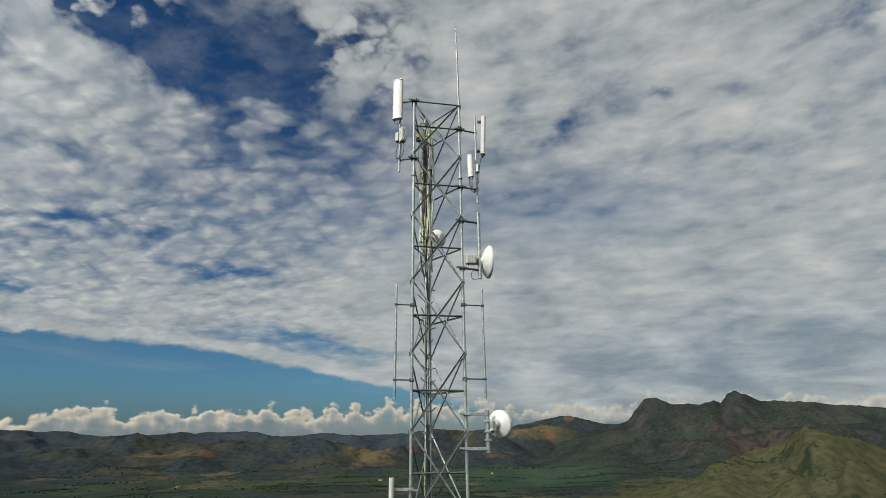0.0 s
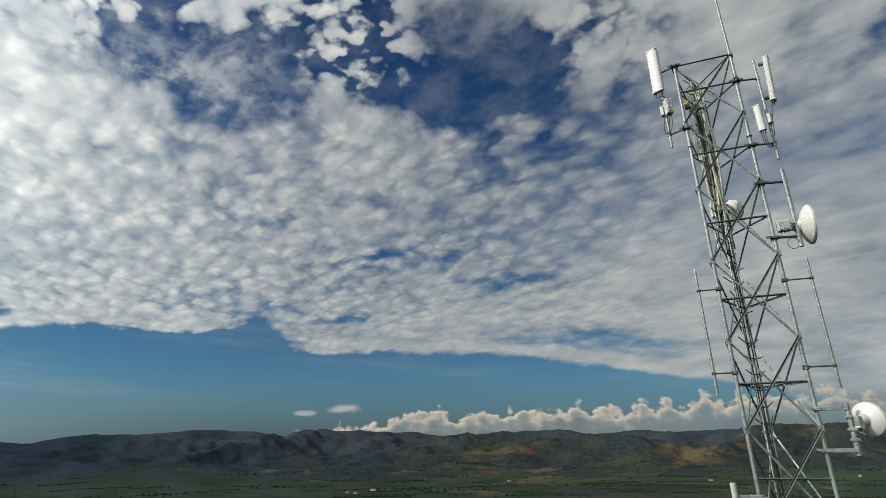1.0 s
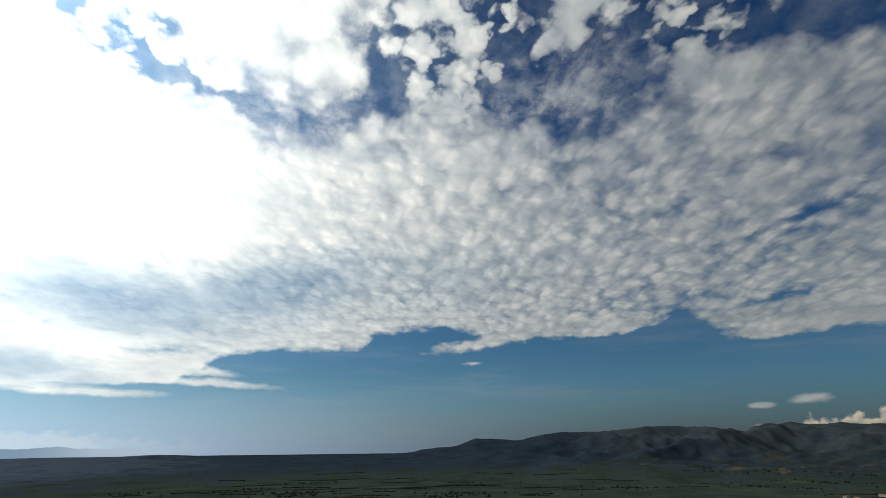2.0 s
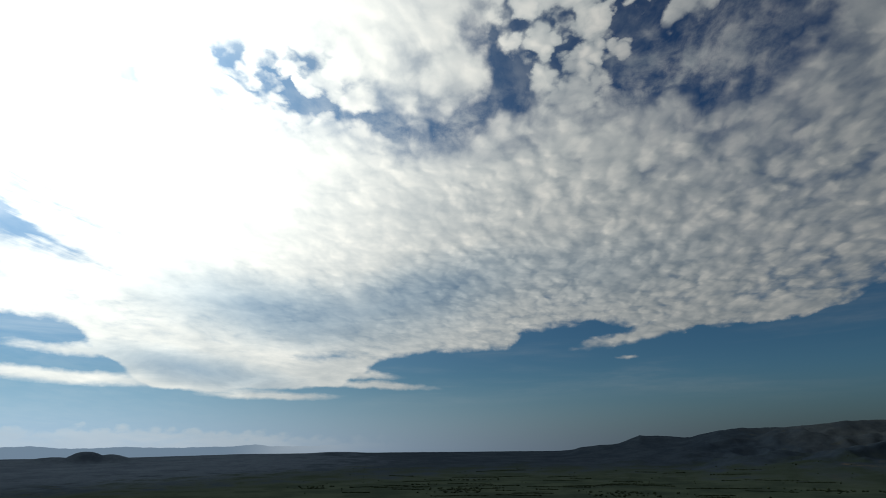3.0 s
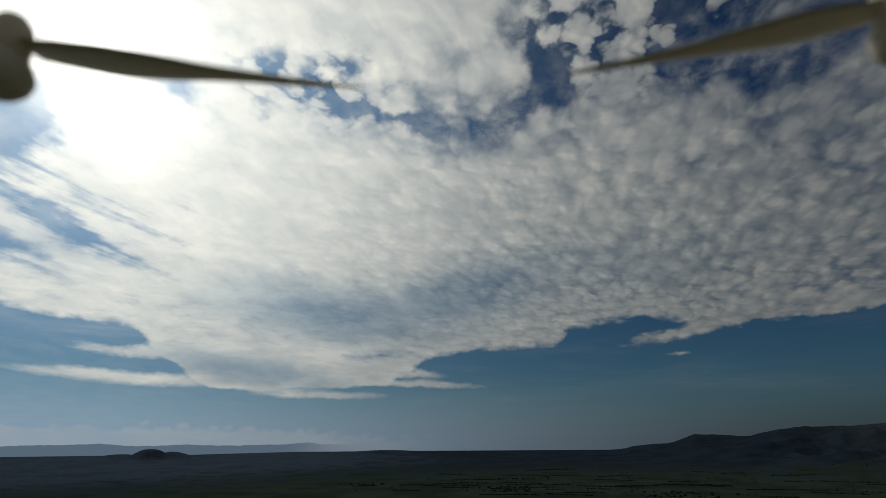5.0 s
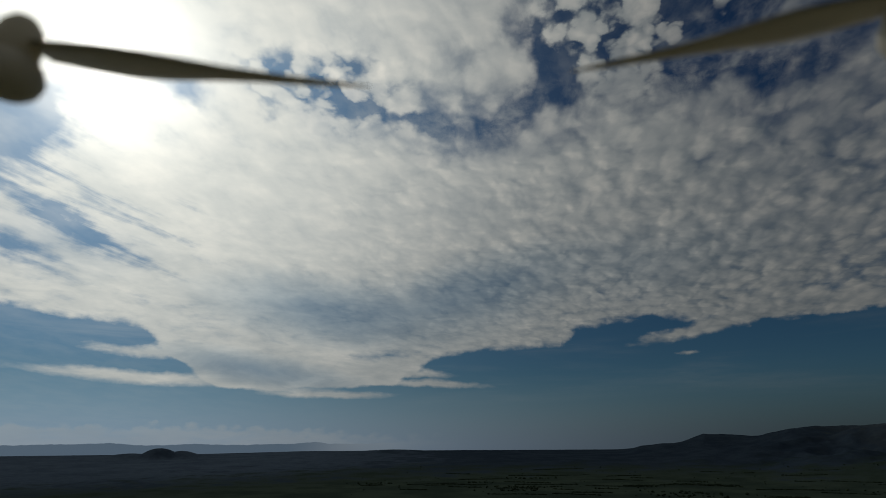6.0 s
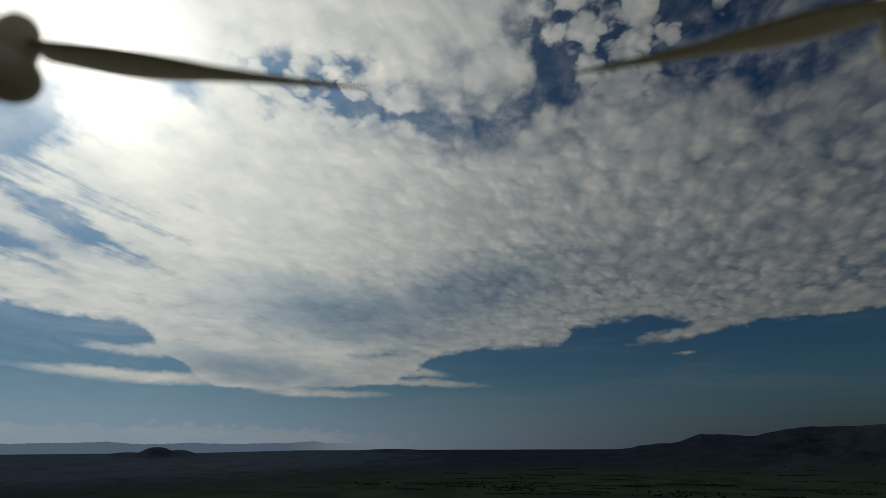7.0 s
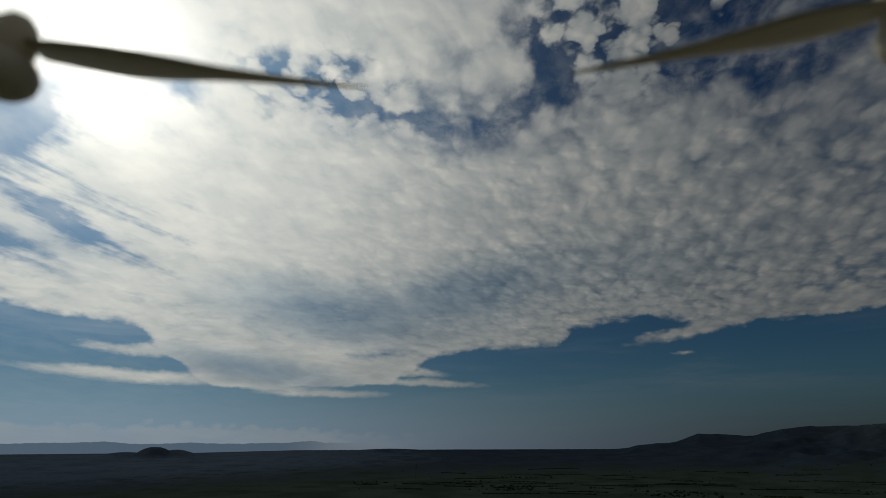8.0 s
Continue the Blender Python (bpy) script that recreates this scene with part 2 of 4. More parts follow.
    for thin in ((-14.8, 27, 26, 12, 2, -0.55), (-18, 32, 18, 6, 6, -0.45), (-28, 42.0, 14, 5.5, 0, -0.8), (12, 24, 18, 5, 0, -0.28), (14.3, 25, 20, 8, -8, -0.2), (-30, 20, 18, 9, 0, -0.15), (20, 33, 30, 10, 10, -0.08), (-36, 24, 16, 10, 0, -0.12), (-54, 34, 16, 10, 10, -0.45), (-54, 23, 16, 12, 0, -0.22), (-44, 15, 16, 5, 6, -0.18),
                 (-66, 36, 12, 7, 0, -0.30), (-90, 33.5, 18, 5, 0, -0.5), (-109, 35, 9, 5, 0, -0.35), (-134, 17, 10, 4, 0, -0.3)):
        veiled = lump(veiled, *thin)
    crease = g.math("MULTIPLY", cells, g.math("MULTIPLY", grainy, g.math("MULTIPLY_ADD", g.math("SUBTRACT", 1.0, veiled), 1.9, 0.06)))
    cover = g.math("MULTIPLY", cover, g.math("ADD", veiled, crease), clamp=True)
    # faint streaks drawn out across the open gaps and low blue air
    wisp = g.noise(g.vec("MULTIPLY", flat, (0.035, 0.32, 0.0)), 1.0, 5.0, 0.6, distortion=0.25)
    wisp = g.math("MULTIPLY", g.span(wisp, 0.46, 0.85, 0.0, 0.26), g.math("MULTIPLY", g.span(height, 2.0, 7.0), g.span(height, 14.0, 20.0, 1.0, 0.0)))
    gauze = g.math("MULTIPLY_ADD", g.noise(wavy, 7.0, 7.0, 0.6), 0.75, g.math("MULTIPLY", g.noise(rolled(wavy, 1.0, 0.4), 30.0, 4.0, 0.55), 0.25))
    gauze = g.math("MULTIPLY", g.span(gauze, 0.40, 0.66, 0.0, 0.75), g.span(height, 20.0, 26.0))
    wisp = g.math("MAXIMUM", wisp, g.math("MULTIPLY", gauze, lump(lump(g.math("ADD", 0.22, 0.0), -62, 34, 18, 9, 8, 0.9), -90, 33, 20, 5, 0, 0.7)))
    cover = g.math("MAXIMUM", cover, wisp)
    # thin bright film round the sun
    film = g.math("MULTIPLY", g.math("POWER", g.math("MAXIMUM", g.vec("DOT_PRODUCT", way, tuple(SUN)), 0.0), 12.0), g.span(drawn, 0.3, 0.7, 0.1, 0.4))
    cover = g.math("MAXIMUM", cover, film)

    toward_sun = g.vec("DOT_PRODUCT", way, tuple(SUN))
    facing = g.math("MAXIMUM", toward_sun, 0.0)
    aura = g.math("POWER", facing, 4.0)
    core = g.math("POWER", facing, 120.0)
    relief = g.math("MULTIPLY", g.math("SUBTRACT", cells, cells_sunward), g.math("MULTIPLY", grainy, 0.52))
    light = g.math("MULTIPLY_ADD", cells, g.math("MULTIPLY", grainy, 0.42), g.math("ADD", relief, 0.615))
    steep = g.span(height, 5.0, 20.0, 0.18, 1.0)
    soft = g.math("MULTIPLY_ADD", g.math("SUBTRACT", broad, 0.5), 0.5, g.math("MULTIPLY", g.math("ADD", fluff, rows), g.math("MULTIPLY_ADD", cobbled, -0.20, 0.32)))
    soft = g.math("MULTIPLY_ADD", g.math("SUBTRACT", drawn, 0.5), g.math("MULTIPLY", smooth, 0.7), soft)
    light = g.math("MULTIPLY_ADD", soft, steep, light)
    mound = g.math("MULTIPLY_ADD", g.math("SUBTRACT", pebble, pebble_sunward), 0.34, g.math("MULTIPLY", pebble, 0.17))
    light = g.math("MULTIPLY_ADD", mound, cobbled, light)
    light = g.math("MULTIPLY_ADD", g.math("MULTIPLY", heaped, 0.75), open_side, light)

    bands = g.noise(g.vec("MULTIPLY", flat, (0.15, 0.50, 0.0)), 1.0, 5.0, 0.58, distortion=0.5)
    light = g.math("MULTIPLY_ADD", g.math("SUBTRACT", bands, 0.5), g.span(height, 6.0, 24.0, 1.1, 0.25), light)
    # heavier, greyer undersides
    weight = g.math("ADD", 0.0, 0.0)
    for b, e, a, c, turn, w in ((-111, 13.6, 13, 4.0, -6, 0.42), (-98, 13.6, 16, 4.6, 6, 0.42), (-90, 16.8, 11, 4.0, 10, 0.32), (-114.5, 7.2, 12, 1.9, -7, 0.55), (-75, 17.5, 16, 4.5, 0, 0.2), (24, 19, 24, 8, 0, 0.05), (28, 7, 30, 7, 0, 0.22)):
        weight = lump(weight, b, e, a, c, turn, w)
    light = g.math("MULTIPLY_ADD", g.math("MULTIPLY", tuft, 0.45), broken, light)
    # looking towards the sun the thin creases glow through
    through_light = g.math("MULTIPLY", g.math("SUBTRACT", 0.64, light), g.math("MULTIPLY", g.math("POWER", facing, 2.0), 0.38))
    light = g.math("ADD", light, through_light)
    light = g.math("SUBTRACT", light, weight, clamp=True)
    cloud = g.ramp(light, [(0.0, (0.180, 0.24, 0.295)), (0.35, (0.325, 0.376, 0.405)), (0.65, (0.515, 0.55, 0.550)), (1.0, (0.78, 0.78, 0.735))])
    gain = g.math("ADD", g.math("MULTIPLY_ADD", g.math("POWER", facing, 8.0), 3.45, g.math("MULTIPLY_ADD", g.math("POWER", facing, 2.0), 1.5, 0.74)), g.math("MULTIPLY", core, 2.2))
    cloud = g.mix(aura, cloud, g.mix(1.0, cloud, (1.06, 1.0, 0.91, 1), "MULTIPLY"))
    cloud = g.mix(g.math("MULTIPLY", weight, 1.6, clamp=True), cloud, g.mix(1.0, cloud, (0.88, 1.0, 1.12, 1), "MULTIPLY"))
    cloud = g.vec("SCALE", cloud, scale=gain)

    # fair-weather cumulus along the far hills
    low = g.node("ShaderNodeCombineXYZ")
    g.put(low.inputs[0], g.math("MULTIPLY", bearing, 0.42))
    g.put(low.inputs[1], g.math("MULTIPLY", height, 0.62))
    low = low.outputs[0]
    tops = g.ramp(g.span(bearing, -60.0, 50.0, 0.0, 1.0, False),
                  [(0.0, 0.0), (0.10, 0.0), (0.13, 0.13), (0.17, 0.16), (0.24, 0.27), (0.45, 0.30), (0.55, 0.36), (0.62, 0.30), (1.0, 0.30)])

    def heads(at):
        total = g.noise(at, 1.7, 6.0, 0.5)
        for scale, share in ((1.7, 0.20), (3.8, 0.09)):
            v = g.node("ShaderNodeTexVoronoi", feature="SMOOTH_F1")
            g.put(v.inputs["Vector"], g.vec("ADD", at, g.vec("SCALE", g.noise(at, 6.0, 4.0, 0.6, True), scale=0.16)))
            v.inputs["Scale"].default_value, v.inputs["Smoothness"].default_value = scale, 0.15
            total = g.math("MULTIPLY_ADD", g.math("SUBTRACT", 0.5, v.outputs["Distance"]), share * 2.4, total)
        return total

    puff = heads(low)
    puff_sunward = heads(g.vec("ADD", low, (-0.10, 0.10, 0)))
    mass = g.noise(g.vec("MULTIPLY", flat, (0.42, 0.02, 0)), 1.0, 3.0, 0.55)
    crown = g.math("MULTIPLY_ADD", g.math("SUBTRACT", puff, 0.5), g.span(tops, 0.1, 0.28, 1.3, 2.6), g.math("MULTIPLY", tops, 12.0))
    crown = g.math("MULTIPLY_ADD", g.math("SUBTRACT", mass, 0.5), 4.2, crown)
    depth = g.math("SUBTRACT", crown, height)
    solid = g.span(bearing, -2.0, 10.0, 0.97, 0.6)
    heap = g.math("MULTIPLY", g.math("MULTIPLY", g.span(depth, -0.12, 0.50), g.span(tops, 0.0, 0.15)), g.math("MULTIPLY", solid, g.span(depth, 0.5, 2.2, 1.0, 0.36)))
    shade = g.math("MULTIPLY_ADD", g.math("SUBTRACT", puff_sunward, puff), 1.15, g.span(depth, 0.0, 2.0, 0.0, 0.85, False))
    tint = g.ramp(shade, [(0.0, (0.66, 0.585, 0.44)), (0.30, (0.45, 0.415, 0.345)), (0.58, (0.27, 0.275, 0.265)), (1.0, (0.18, 0.215, 0.235))])
    # pale haze bank under the sun's side
    crown = g.math("MULTIPLY_ADD", g.math("SUBTRACT", puff, 0.5), 1.5, g.span(bearing, -122.0, -92.0, 2.1, 0.9))
    bank = g.math("MULTIPLY", g.span(g.math("SUBTRACT", crown, height), -0.1, 0.6, 0.0, 0.55), g.span(bearing, -112.0, -92.0, 1.0, 0.0))
    bank = g.math("MULTIPLY", bank, g.span(g.noise(g.vec("MULTIPLY", flat, (0.25, 0.9, 0)), 1.0, 4.0, 0.55), 0.25, 0.6, 0.5, 1.0))
    both = g.mix(heap, cloud, tint)
    ridge = g.noise(g.vec("MULTIPLY", flat, (0.16, 0.0, 0.0)), 1.0, 5.0, 0.55)
    ridge = g.math("MULTIPLY_ADD", ridge, 1.1, g.ramp(g.span(bearing, -160.0, -80.0, 0.0, 1.0, False), [(0.0, 0.0), (0.3, 0.02), (0.62, 0.0)]))
    far = g.math("MULTIPLY", g.span(g.math("SUBTRACT", g.math("SUBTRACT", ridge, 0.22), height), 0.0, 0.06), g.span(bearing, -112.0, -96.0, 1.0, 0.0))
    both = g.mix(g.math("MULTIPLY", bank, 0.8), both, (1.0, 0.98, 0.92, 1))
    both = g.mix(far, both, (0.21, 0.32, 0.45, 1))
    cover = g.math("MAXIMUM", g.math("MAXIMUM", cover, heap), g.math("MULTIPLY", bank, 0.6))
    cover = g.math("MAXIMUM", cover, g.math("MULTIPLY", far, 0.9))

    air = g.node("ShaderNodeBackground")
    deep = g.ramp(g.span(height, 0.0, 45.0, 0.0, 1.0, False), [(0.0, (0.47, 0.76, 0.90)), (0.25, (0.33, 0.66, 0.86)), (0.48, (0.31, 0.65, 0.93)), (0.8, (0.23, 0.54, 0.84)), (1.0, (0.18, 0.46, 0.75))])
    blue = g.mix(1.0, sky.outputs[0], deep, "MULTIPLY")
    mist = g.vec("SCALE", (3.4, 4.6, 6.2), scale=g.math("MULTIPLY_ADD", aura, 1.5, g.math("MULTIPLY_ADD", g.math("POWER", facing, 2.15), 2.85, 0.27)))
    lit = g.vec("SCALE", (2.9, 6.1, 9.6), scale=g.math("MULTIPLY", g.math("POWER", facing, 9.0), 2.0))
    g.put(air.inputs[0], g.vec("ADD", g.mix(g.span(height, -1.0, 7.5, 0.92, 0.0), blue, mist), lit))
    air.inputs[1].default_value = 0.06
    veil = g.node("ShaderNodeBackground")
    g.put(veil.inputs[0], both)
    glare = g.node("ShaderNodeBackground")
    glare.inputs[0].default_value = (1.0, 0.97, 0.90, 1)
    g.put(glare.inputs[1], g.math("ADD", g.math("MULTIPLY", g.math("POWER", facing, 900.0), 6.0), g.math("MULTIPLY_ADD", core, 1.5, g.math("MULTIPLY", aura, 0.08))))
    blend = g.node("ShaderNodeMixShader")
    g.put(blend.inputs[0], cover)
    g.put(blend.inputs[1], air.outputs[0])
    g.put(blend.inputs[2], veil.outputs[0])
    plus = g.node("ShaderNodeAddShader")
    g.put(plus.inputs[0], blend.outputs[0])
    g.put(plus.inputs[1], glare.outputs[0])
    out = g.node("ShaderNodeOutputWorld")
    g.put(out.inputs[0], plus.outputs[0])


build_sky(Graph(world.node_tree))


# ---------------------------------------------------------------- materials
def shader(name):
    m = bpy.data.materials.new(name)
    m.use_nodes = True
    g = Graph(m.node_tree)
    p = g.node("ShaderNodeBsdfPrincipled")
    out = g.node("ShaderNodeOutputMaterial")
    g.put(out.inputs[0], p.outputs[0])
    return m, g, p


def plain(name, color, rough=0.5, metal=0.0, vary=0.12, scale=6.0, grime=(0.25, 0.22, 0.18), dirt=0.25, bump=0.15):
    """A painted, galvanised or moulded surface with mottling, streaks of dirt and fine relief."""
    m, g, p = shader(name)
    at = g.node("ShaderNodeTexCoord").outputs["Object"]
    a = g.noise(at, scale, 4.0, 0.6)
    b = g.noise(g.vec("MULTIPLY", at, (1, 1, 0.12)), scale * 4, 3.0, 0.6)
    low = tuple(c * (1 - vary) for c in color)
    high = tuple(min(1, c * (1 + vary)) for c in color)
    tone = g.mix(g.span(a, 0.3, 0.7), (*low, 1), (*high, 1))
    tone = g.mix(g.math("MULTIPLY", g.span(b, 0.55, 0.8), dirt), tone, (*[c * k for c, k in zip(color, grime)], 1))
    g.put(p.inputs["Base Color"], tone)
    g.put(p.inputs["Roughness"], g.span(a, 0.2, 0.8, rough - 0.1, rough + 0.12, False))
    p.inputs["Metallic"].default_value = metal
    if bump:
        n = g.node("ShaderNodeBump")
        n.inputs["Strength"].default_value = bump
        n.inputs["Distance"].default_value = 0.004
        g.put(n.inputs["Height"], g.noise(at, scale * 12, 3.0, 0.6))
        g.put(p.inputs["Normal"], n.outputs[0])
    return m


STEEL = plain("galvanised_steel", (0.29, 0.32, 0.31), 0.42, 0.5, 0.22, 9.0)
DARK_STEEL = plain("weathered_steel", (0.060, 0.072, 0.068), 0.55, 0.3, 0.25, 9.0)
# darkened copy of the galvanised steel for bars that lie in shade
SHADED_STEEL = plain("shaded_steel", (0.080, 0.095, 0.088), 0.55, 0.3, 0.25, 9.0)
RADOME = plain("white_radome", (0.64, 0.64, 0.60), 0.4, 0.0, 0.05, 3.0, dirt=0.12)
CASING = plain("light_grey_casing", (0.50, 0.50, 0.47), 0.45, 0.0, 0.08, 5.0, dirt=0.2)
RUBBER = plain("black_rubber", (0.03, 0.03, 0.03), 0.5, 0.0, 0.2, 20.0, dirt=0.0)
CABLE_PALE = plain("faded_cable", (0.62, 0.63, 0.46), 0.6, 0.0, 0.2, 8.0)
YELLOW = plain("yellow_paint", (0.75, 0.55, 0.06), 0.5, 0.0, 0.1, 8.0)
PLASTIC = plain("ivory_plastic", (0.72, 0.68, 0.58), 0.4, 0.0, 0.06, 30.0, dirt=0.05, bump=0.03)


def see_through(m, share):
    """Lets part of the light pass into the thin plastic and out again."""
    t = m.node_tree
    solid = t.nodes["Principled BSDF"]
    thin, mix = t.nodes.new("ShaderNodeBsdfTranslucent"), t.nodes.new("ShaderNodeMixShader")
    thin.inputs[0].default_value, mix.inputs[0].default_value = (0.75, 0.68, 0.52, 1), share
    t.links.new(solid.outputs[0], mix.inputs[1])
    t.links.new(thin.outputs[0], mix.inputs[2])
    t.links.new(mix.outputs[0], t.nodes["Material Output"].inputs[0])


see_through(PLASTIC, 0.35)


def land_material():
    m, g, p = shader("upland_ground")
    geo = g.node("ShaderNodeNewGeometry")
    at = geo.outputs["Position"]
    flat = g.vec("MULTIPLY", at, (1, 1, 0.4))
    big = g.noise(flat, 0.0011, 4.0, 0.55, distortion=0.6)
    mid = g.noise(flat, 0.006, 4.0, 0.6)
    grain = g.noise(at, 0.035, 5.0, 0.65)
    slope = g.vec("DOT_PRODUCT", geo.outputs["Normal"], (0, 0, 1))
    # the slight blue in the woods stands in for distance haze
    woods = g.mix(g.span(grain, 0.35, 0.65), (0.017, 0.024, 0.028, 1), (0.031, 0.039, 0.041, 1))
    meadow = g.mix(g.span(grain, 0.3, 0.7), (0.028, 0.033, 0.026, 1), (0.050, 0.049, 0.035, 1))
    soil = g.mix(g.span(mid, 0.35, 0.7), (0.070, 0.048, 0.034, 1), (0.095, 0.075, 0.050, 1))
    rock = g.mix(g.span(g.noise(g.vec("MULTIPLY", at, (1, 1, 0.35)), 0.03, 5.0, 0.65), 0.35, 0.65), (0.024, 0.026, 0.028, 1), (0.056, 0.053, 0.051, 1))
    tone = g.mix(g.span(g.math("MULTIPLY_ADD", mid, 0.5, big), 0.74, 0.90), woods, meadow)
    tone = g.mix(g.span(g.math("MULTIPLY_ADD", grain, 0.25, g.noise(flat, 0.0034, 3.0, 0.6)), 0.73, 0.82), tone, soil)
    # plots of crops, plantation and fallow on the level ground, with tree lines between
    plots = g.node("ShaderNodeTexVoronoi", feature="F1")
    lined = g.node("ShaderNodeTexVoronoi", feature="DISTANCE_TO_EDGE")
    bent = g.vec("ADD", g.vec("MULTIPLY", at, (1, 1, 0)), g.vec("SCALE", g.noise(flat, 0.006, 4.0, 0.6, True), scale=420.0))
    for v in (plots, lined):
        g.put(v.inputs["Vector"], bent)
        v.inputs["Scale"].default_value = 0.0042
    crop = g.ramp(g.node_value(plots.outputs["Color"]), [(0.0, (0.015, 0.024, 0.018)), (0.3, (0.022, 0.032, 0.021)), (0.5, (0.034, 0.041, 0.027)), (0.7, (0.025, 0.036, 0.022)), (0.85, (0.050, 0.050, 0.032)), (0.93, (0.075, 0.058, 0.036)), (1.0, (0.085, 0.066, 0.042))])
    crop = g.mix(g.span(grain, 0.35, 0.65), g.vec("SCALE", crop, scale=1.1), g.vec("SCALE", crop, scale=1.55))
    crop = g.mix(g.math("MULTIPLY", g.span(lined.outputs["Distance"], 0.05, 0.02), g.span(mid, 0.45, 0.6)), crop, (0.016, 0.022, 0.014, 1))
    tone = g.mix(g.math("MULTIPLY", g.span(slope, 0.985, 0.995), g.span(g.noise(flat, 0.0016, 2.0, 0.5), 0.42, 0.52)), tone, crop)
    tone = g.mix(g.span(slope, 0.80, 0.62), tone, rock)
    # pasture on the near hill, ploughed and burnt slopes
    def patch(tone, cover, x, y, size, soft=0.5):
        away = g.vec("LENGTH", g.vec("SUBTRACT", g.vec("MULTIPLY", at, (1, 1, 0)), (x, y, 0)))
        away = g.math("MULTIPLY_ADD", g.math("SUBTRACT", mid, 0.5), size * 1.2, away)
        return g.mix(g.span(away, size, size * soft), tone, cover)

    scrub = g.span(g.math("MULTIPLY_ADD", g.noise(at, 0.05, 4.0, 0.65), 0.35, g.math("MULTIPLY", g.noise(flat, 0.011, 3.0, 0.6), 0.65)), 0.545, 0.60)
    pasture = g.mix(g.span(grain, 0.3, 0.7), (0.036, 0.041, 0.022, 1), (0.071, 0.066, 0.036, 1))
    # dark forest, with blue distance haze painted into its colour
    hazy_timber = g.mix(g.span(g.math("MULTIPLY_ADD", grain, 0.3, g.math("MULTIPLY", mid, 0.7)), 0.36, 0.64), (0.013, 0.021, 0.033, 1), (0.022, 0.033, 0.047, 1))
    # scattered trees and scrub
    tone = g.mix(g.math("MULTIPLY", g.span(g.noise(at, 0.05, 3.0, 0.7), 0.56, 0.64), 0.7), tone, woods)
    tone = patch(tone, hazy_timber, -4000, -300, 3700, 0.74)
    # paler blue ground on the sun's side: haze put into the base colour
    hazy_plain = g.mix(g.span(g.math("MULTIPLY_ADD", grain, 0.4, g.math("MULTIPLY", mid, 0.6)), 0.36, 0.64), (0.034, 0.048, 0.070, 1), (0.052, 0.072, 0.098, 1))
    tone = patch(tone, hazy_plain, -3600, -2700, 2500, 0.6)
    copse = g.mix(g.span(mid, 0.35, 0.65), (0.020, 0.030, 0.025, 1), (0.033, 0.046, 0.036, 1))
    tone = patch(tone, copse, -1300, 250, 2250, 0.6)
    bush = g.mix(g.span(g.math("MULTIPLY_ADD", mid, 0.5, g.math("MULTIPLY", g.noise(at, 0.06, 4.0, 0.6), 0.5)), 0.38, 0.62), (0.017, 0.022, 0.021, 1), (0.036, 0.042, 0.033, 1))
    tone = patch(tone, g.mix(g.math("MULTIPLY", g.span(slope, 0.90, 0.70), g.span(g.noise(g.vec("MULTIPLY", at, (1, 1, 0.3)), 0.012, 4.0, 0.6), 0.42, 0.60)), bush, rock), 1500, 3050, 1150, 0.8)
    pasture = g.mix(g.math("MULTIPLY", scrub, 0.85), pasture, (0.020, 0.030, 0.018, 1))
    red_rock = g.mix(g.span(g.noise(g.vec("MULTIPLY", at, (1, 1, 0.25)), 0.025, 5.0, 0.65), 0.35, 0.62), (0.022, 0.022, 0.023, 1), (0.058, 0.044, 0.037, 1))
    tone = patch(tone, g.mix(g.span(slope, 0.93, 0.80), tone, red_rock), 1330, 2640, 260, 0.6)
    tone = patch(tone, pasture, 1110, 1560, 760, 0.8)
    # forest of the far ridges, blue haze mixed into its tone
    hazy_grove = g.mix(g.span(g.math("MULTIPLY_ADD", grain, 0.4, g.math("MULTIPLY", mid, 0.6)), 0.36, 0.64), (0.024, 0.033, 0.043, 1), (0.040, 0.050, 0.058, 1))
    tone = patch(tone, hazy_grove, -3350, 3300, 1500, 0.6)
    tone = patch(tone, hazy_grove, -900, 4450, 1000, 0.7)
    plantation = g.mix(g.span(g.math("MULTIPLY_ADD", grain, 0.3, g.math("MULTIPLY", mid, 0.7)), 0.38, 0.62), (0.026, 0.044, 0.031, 1), (0.040, 0.060, 0.040, 1))
    tone = patch(tone, plantation, 330, 2560, 480, 0.7)
    dry = g.mix(g.span(grain, 0.3, 0.7), (0.066, 0.055, 0.034, 1), (0.105, 0.080, 0.044, 1))
    for px, py, size in ((-430, 3200, 230), (-1470, 2960, 230), (640, 3960, 240)):
        tone = patch(tone, g.mix(scrub, dry, meadow), px, py, size, 0.4)
    clay = g.mix(g.span(mid, 0.35, 0.7), (0.085, 0.052, 0.036, 1), (0.120, 0.072, 0.046, 1))
    for px, py, size in ((-218, 3588, 60), (-1250, 3000, 55), (720, 3890, 55), (960, 4330, 55)):
        tone = patch(tone, clay, px, py, size, 0.3)
    g.put(p.inputs["Base Color"], tone)
    p.inputs["Roughness"].default_value = 0.95
    p.inputs["Specular IOR Level"].default_value = 0.0
    n = g.node("ShaderNodeBump")
    n.inputs["Strength"].default_value = 0.25
    n.inputs["Distance"].default_value = 6.0
    g.put(n.inputs["Height"], grain)
    g.put(p.inputs["Normal"], n.outputs[0])
    return m


LAND = land_material()


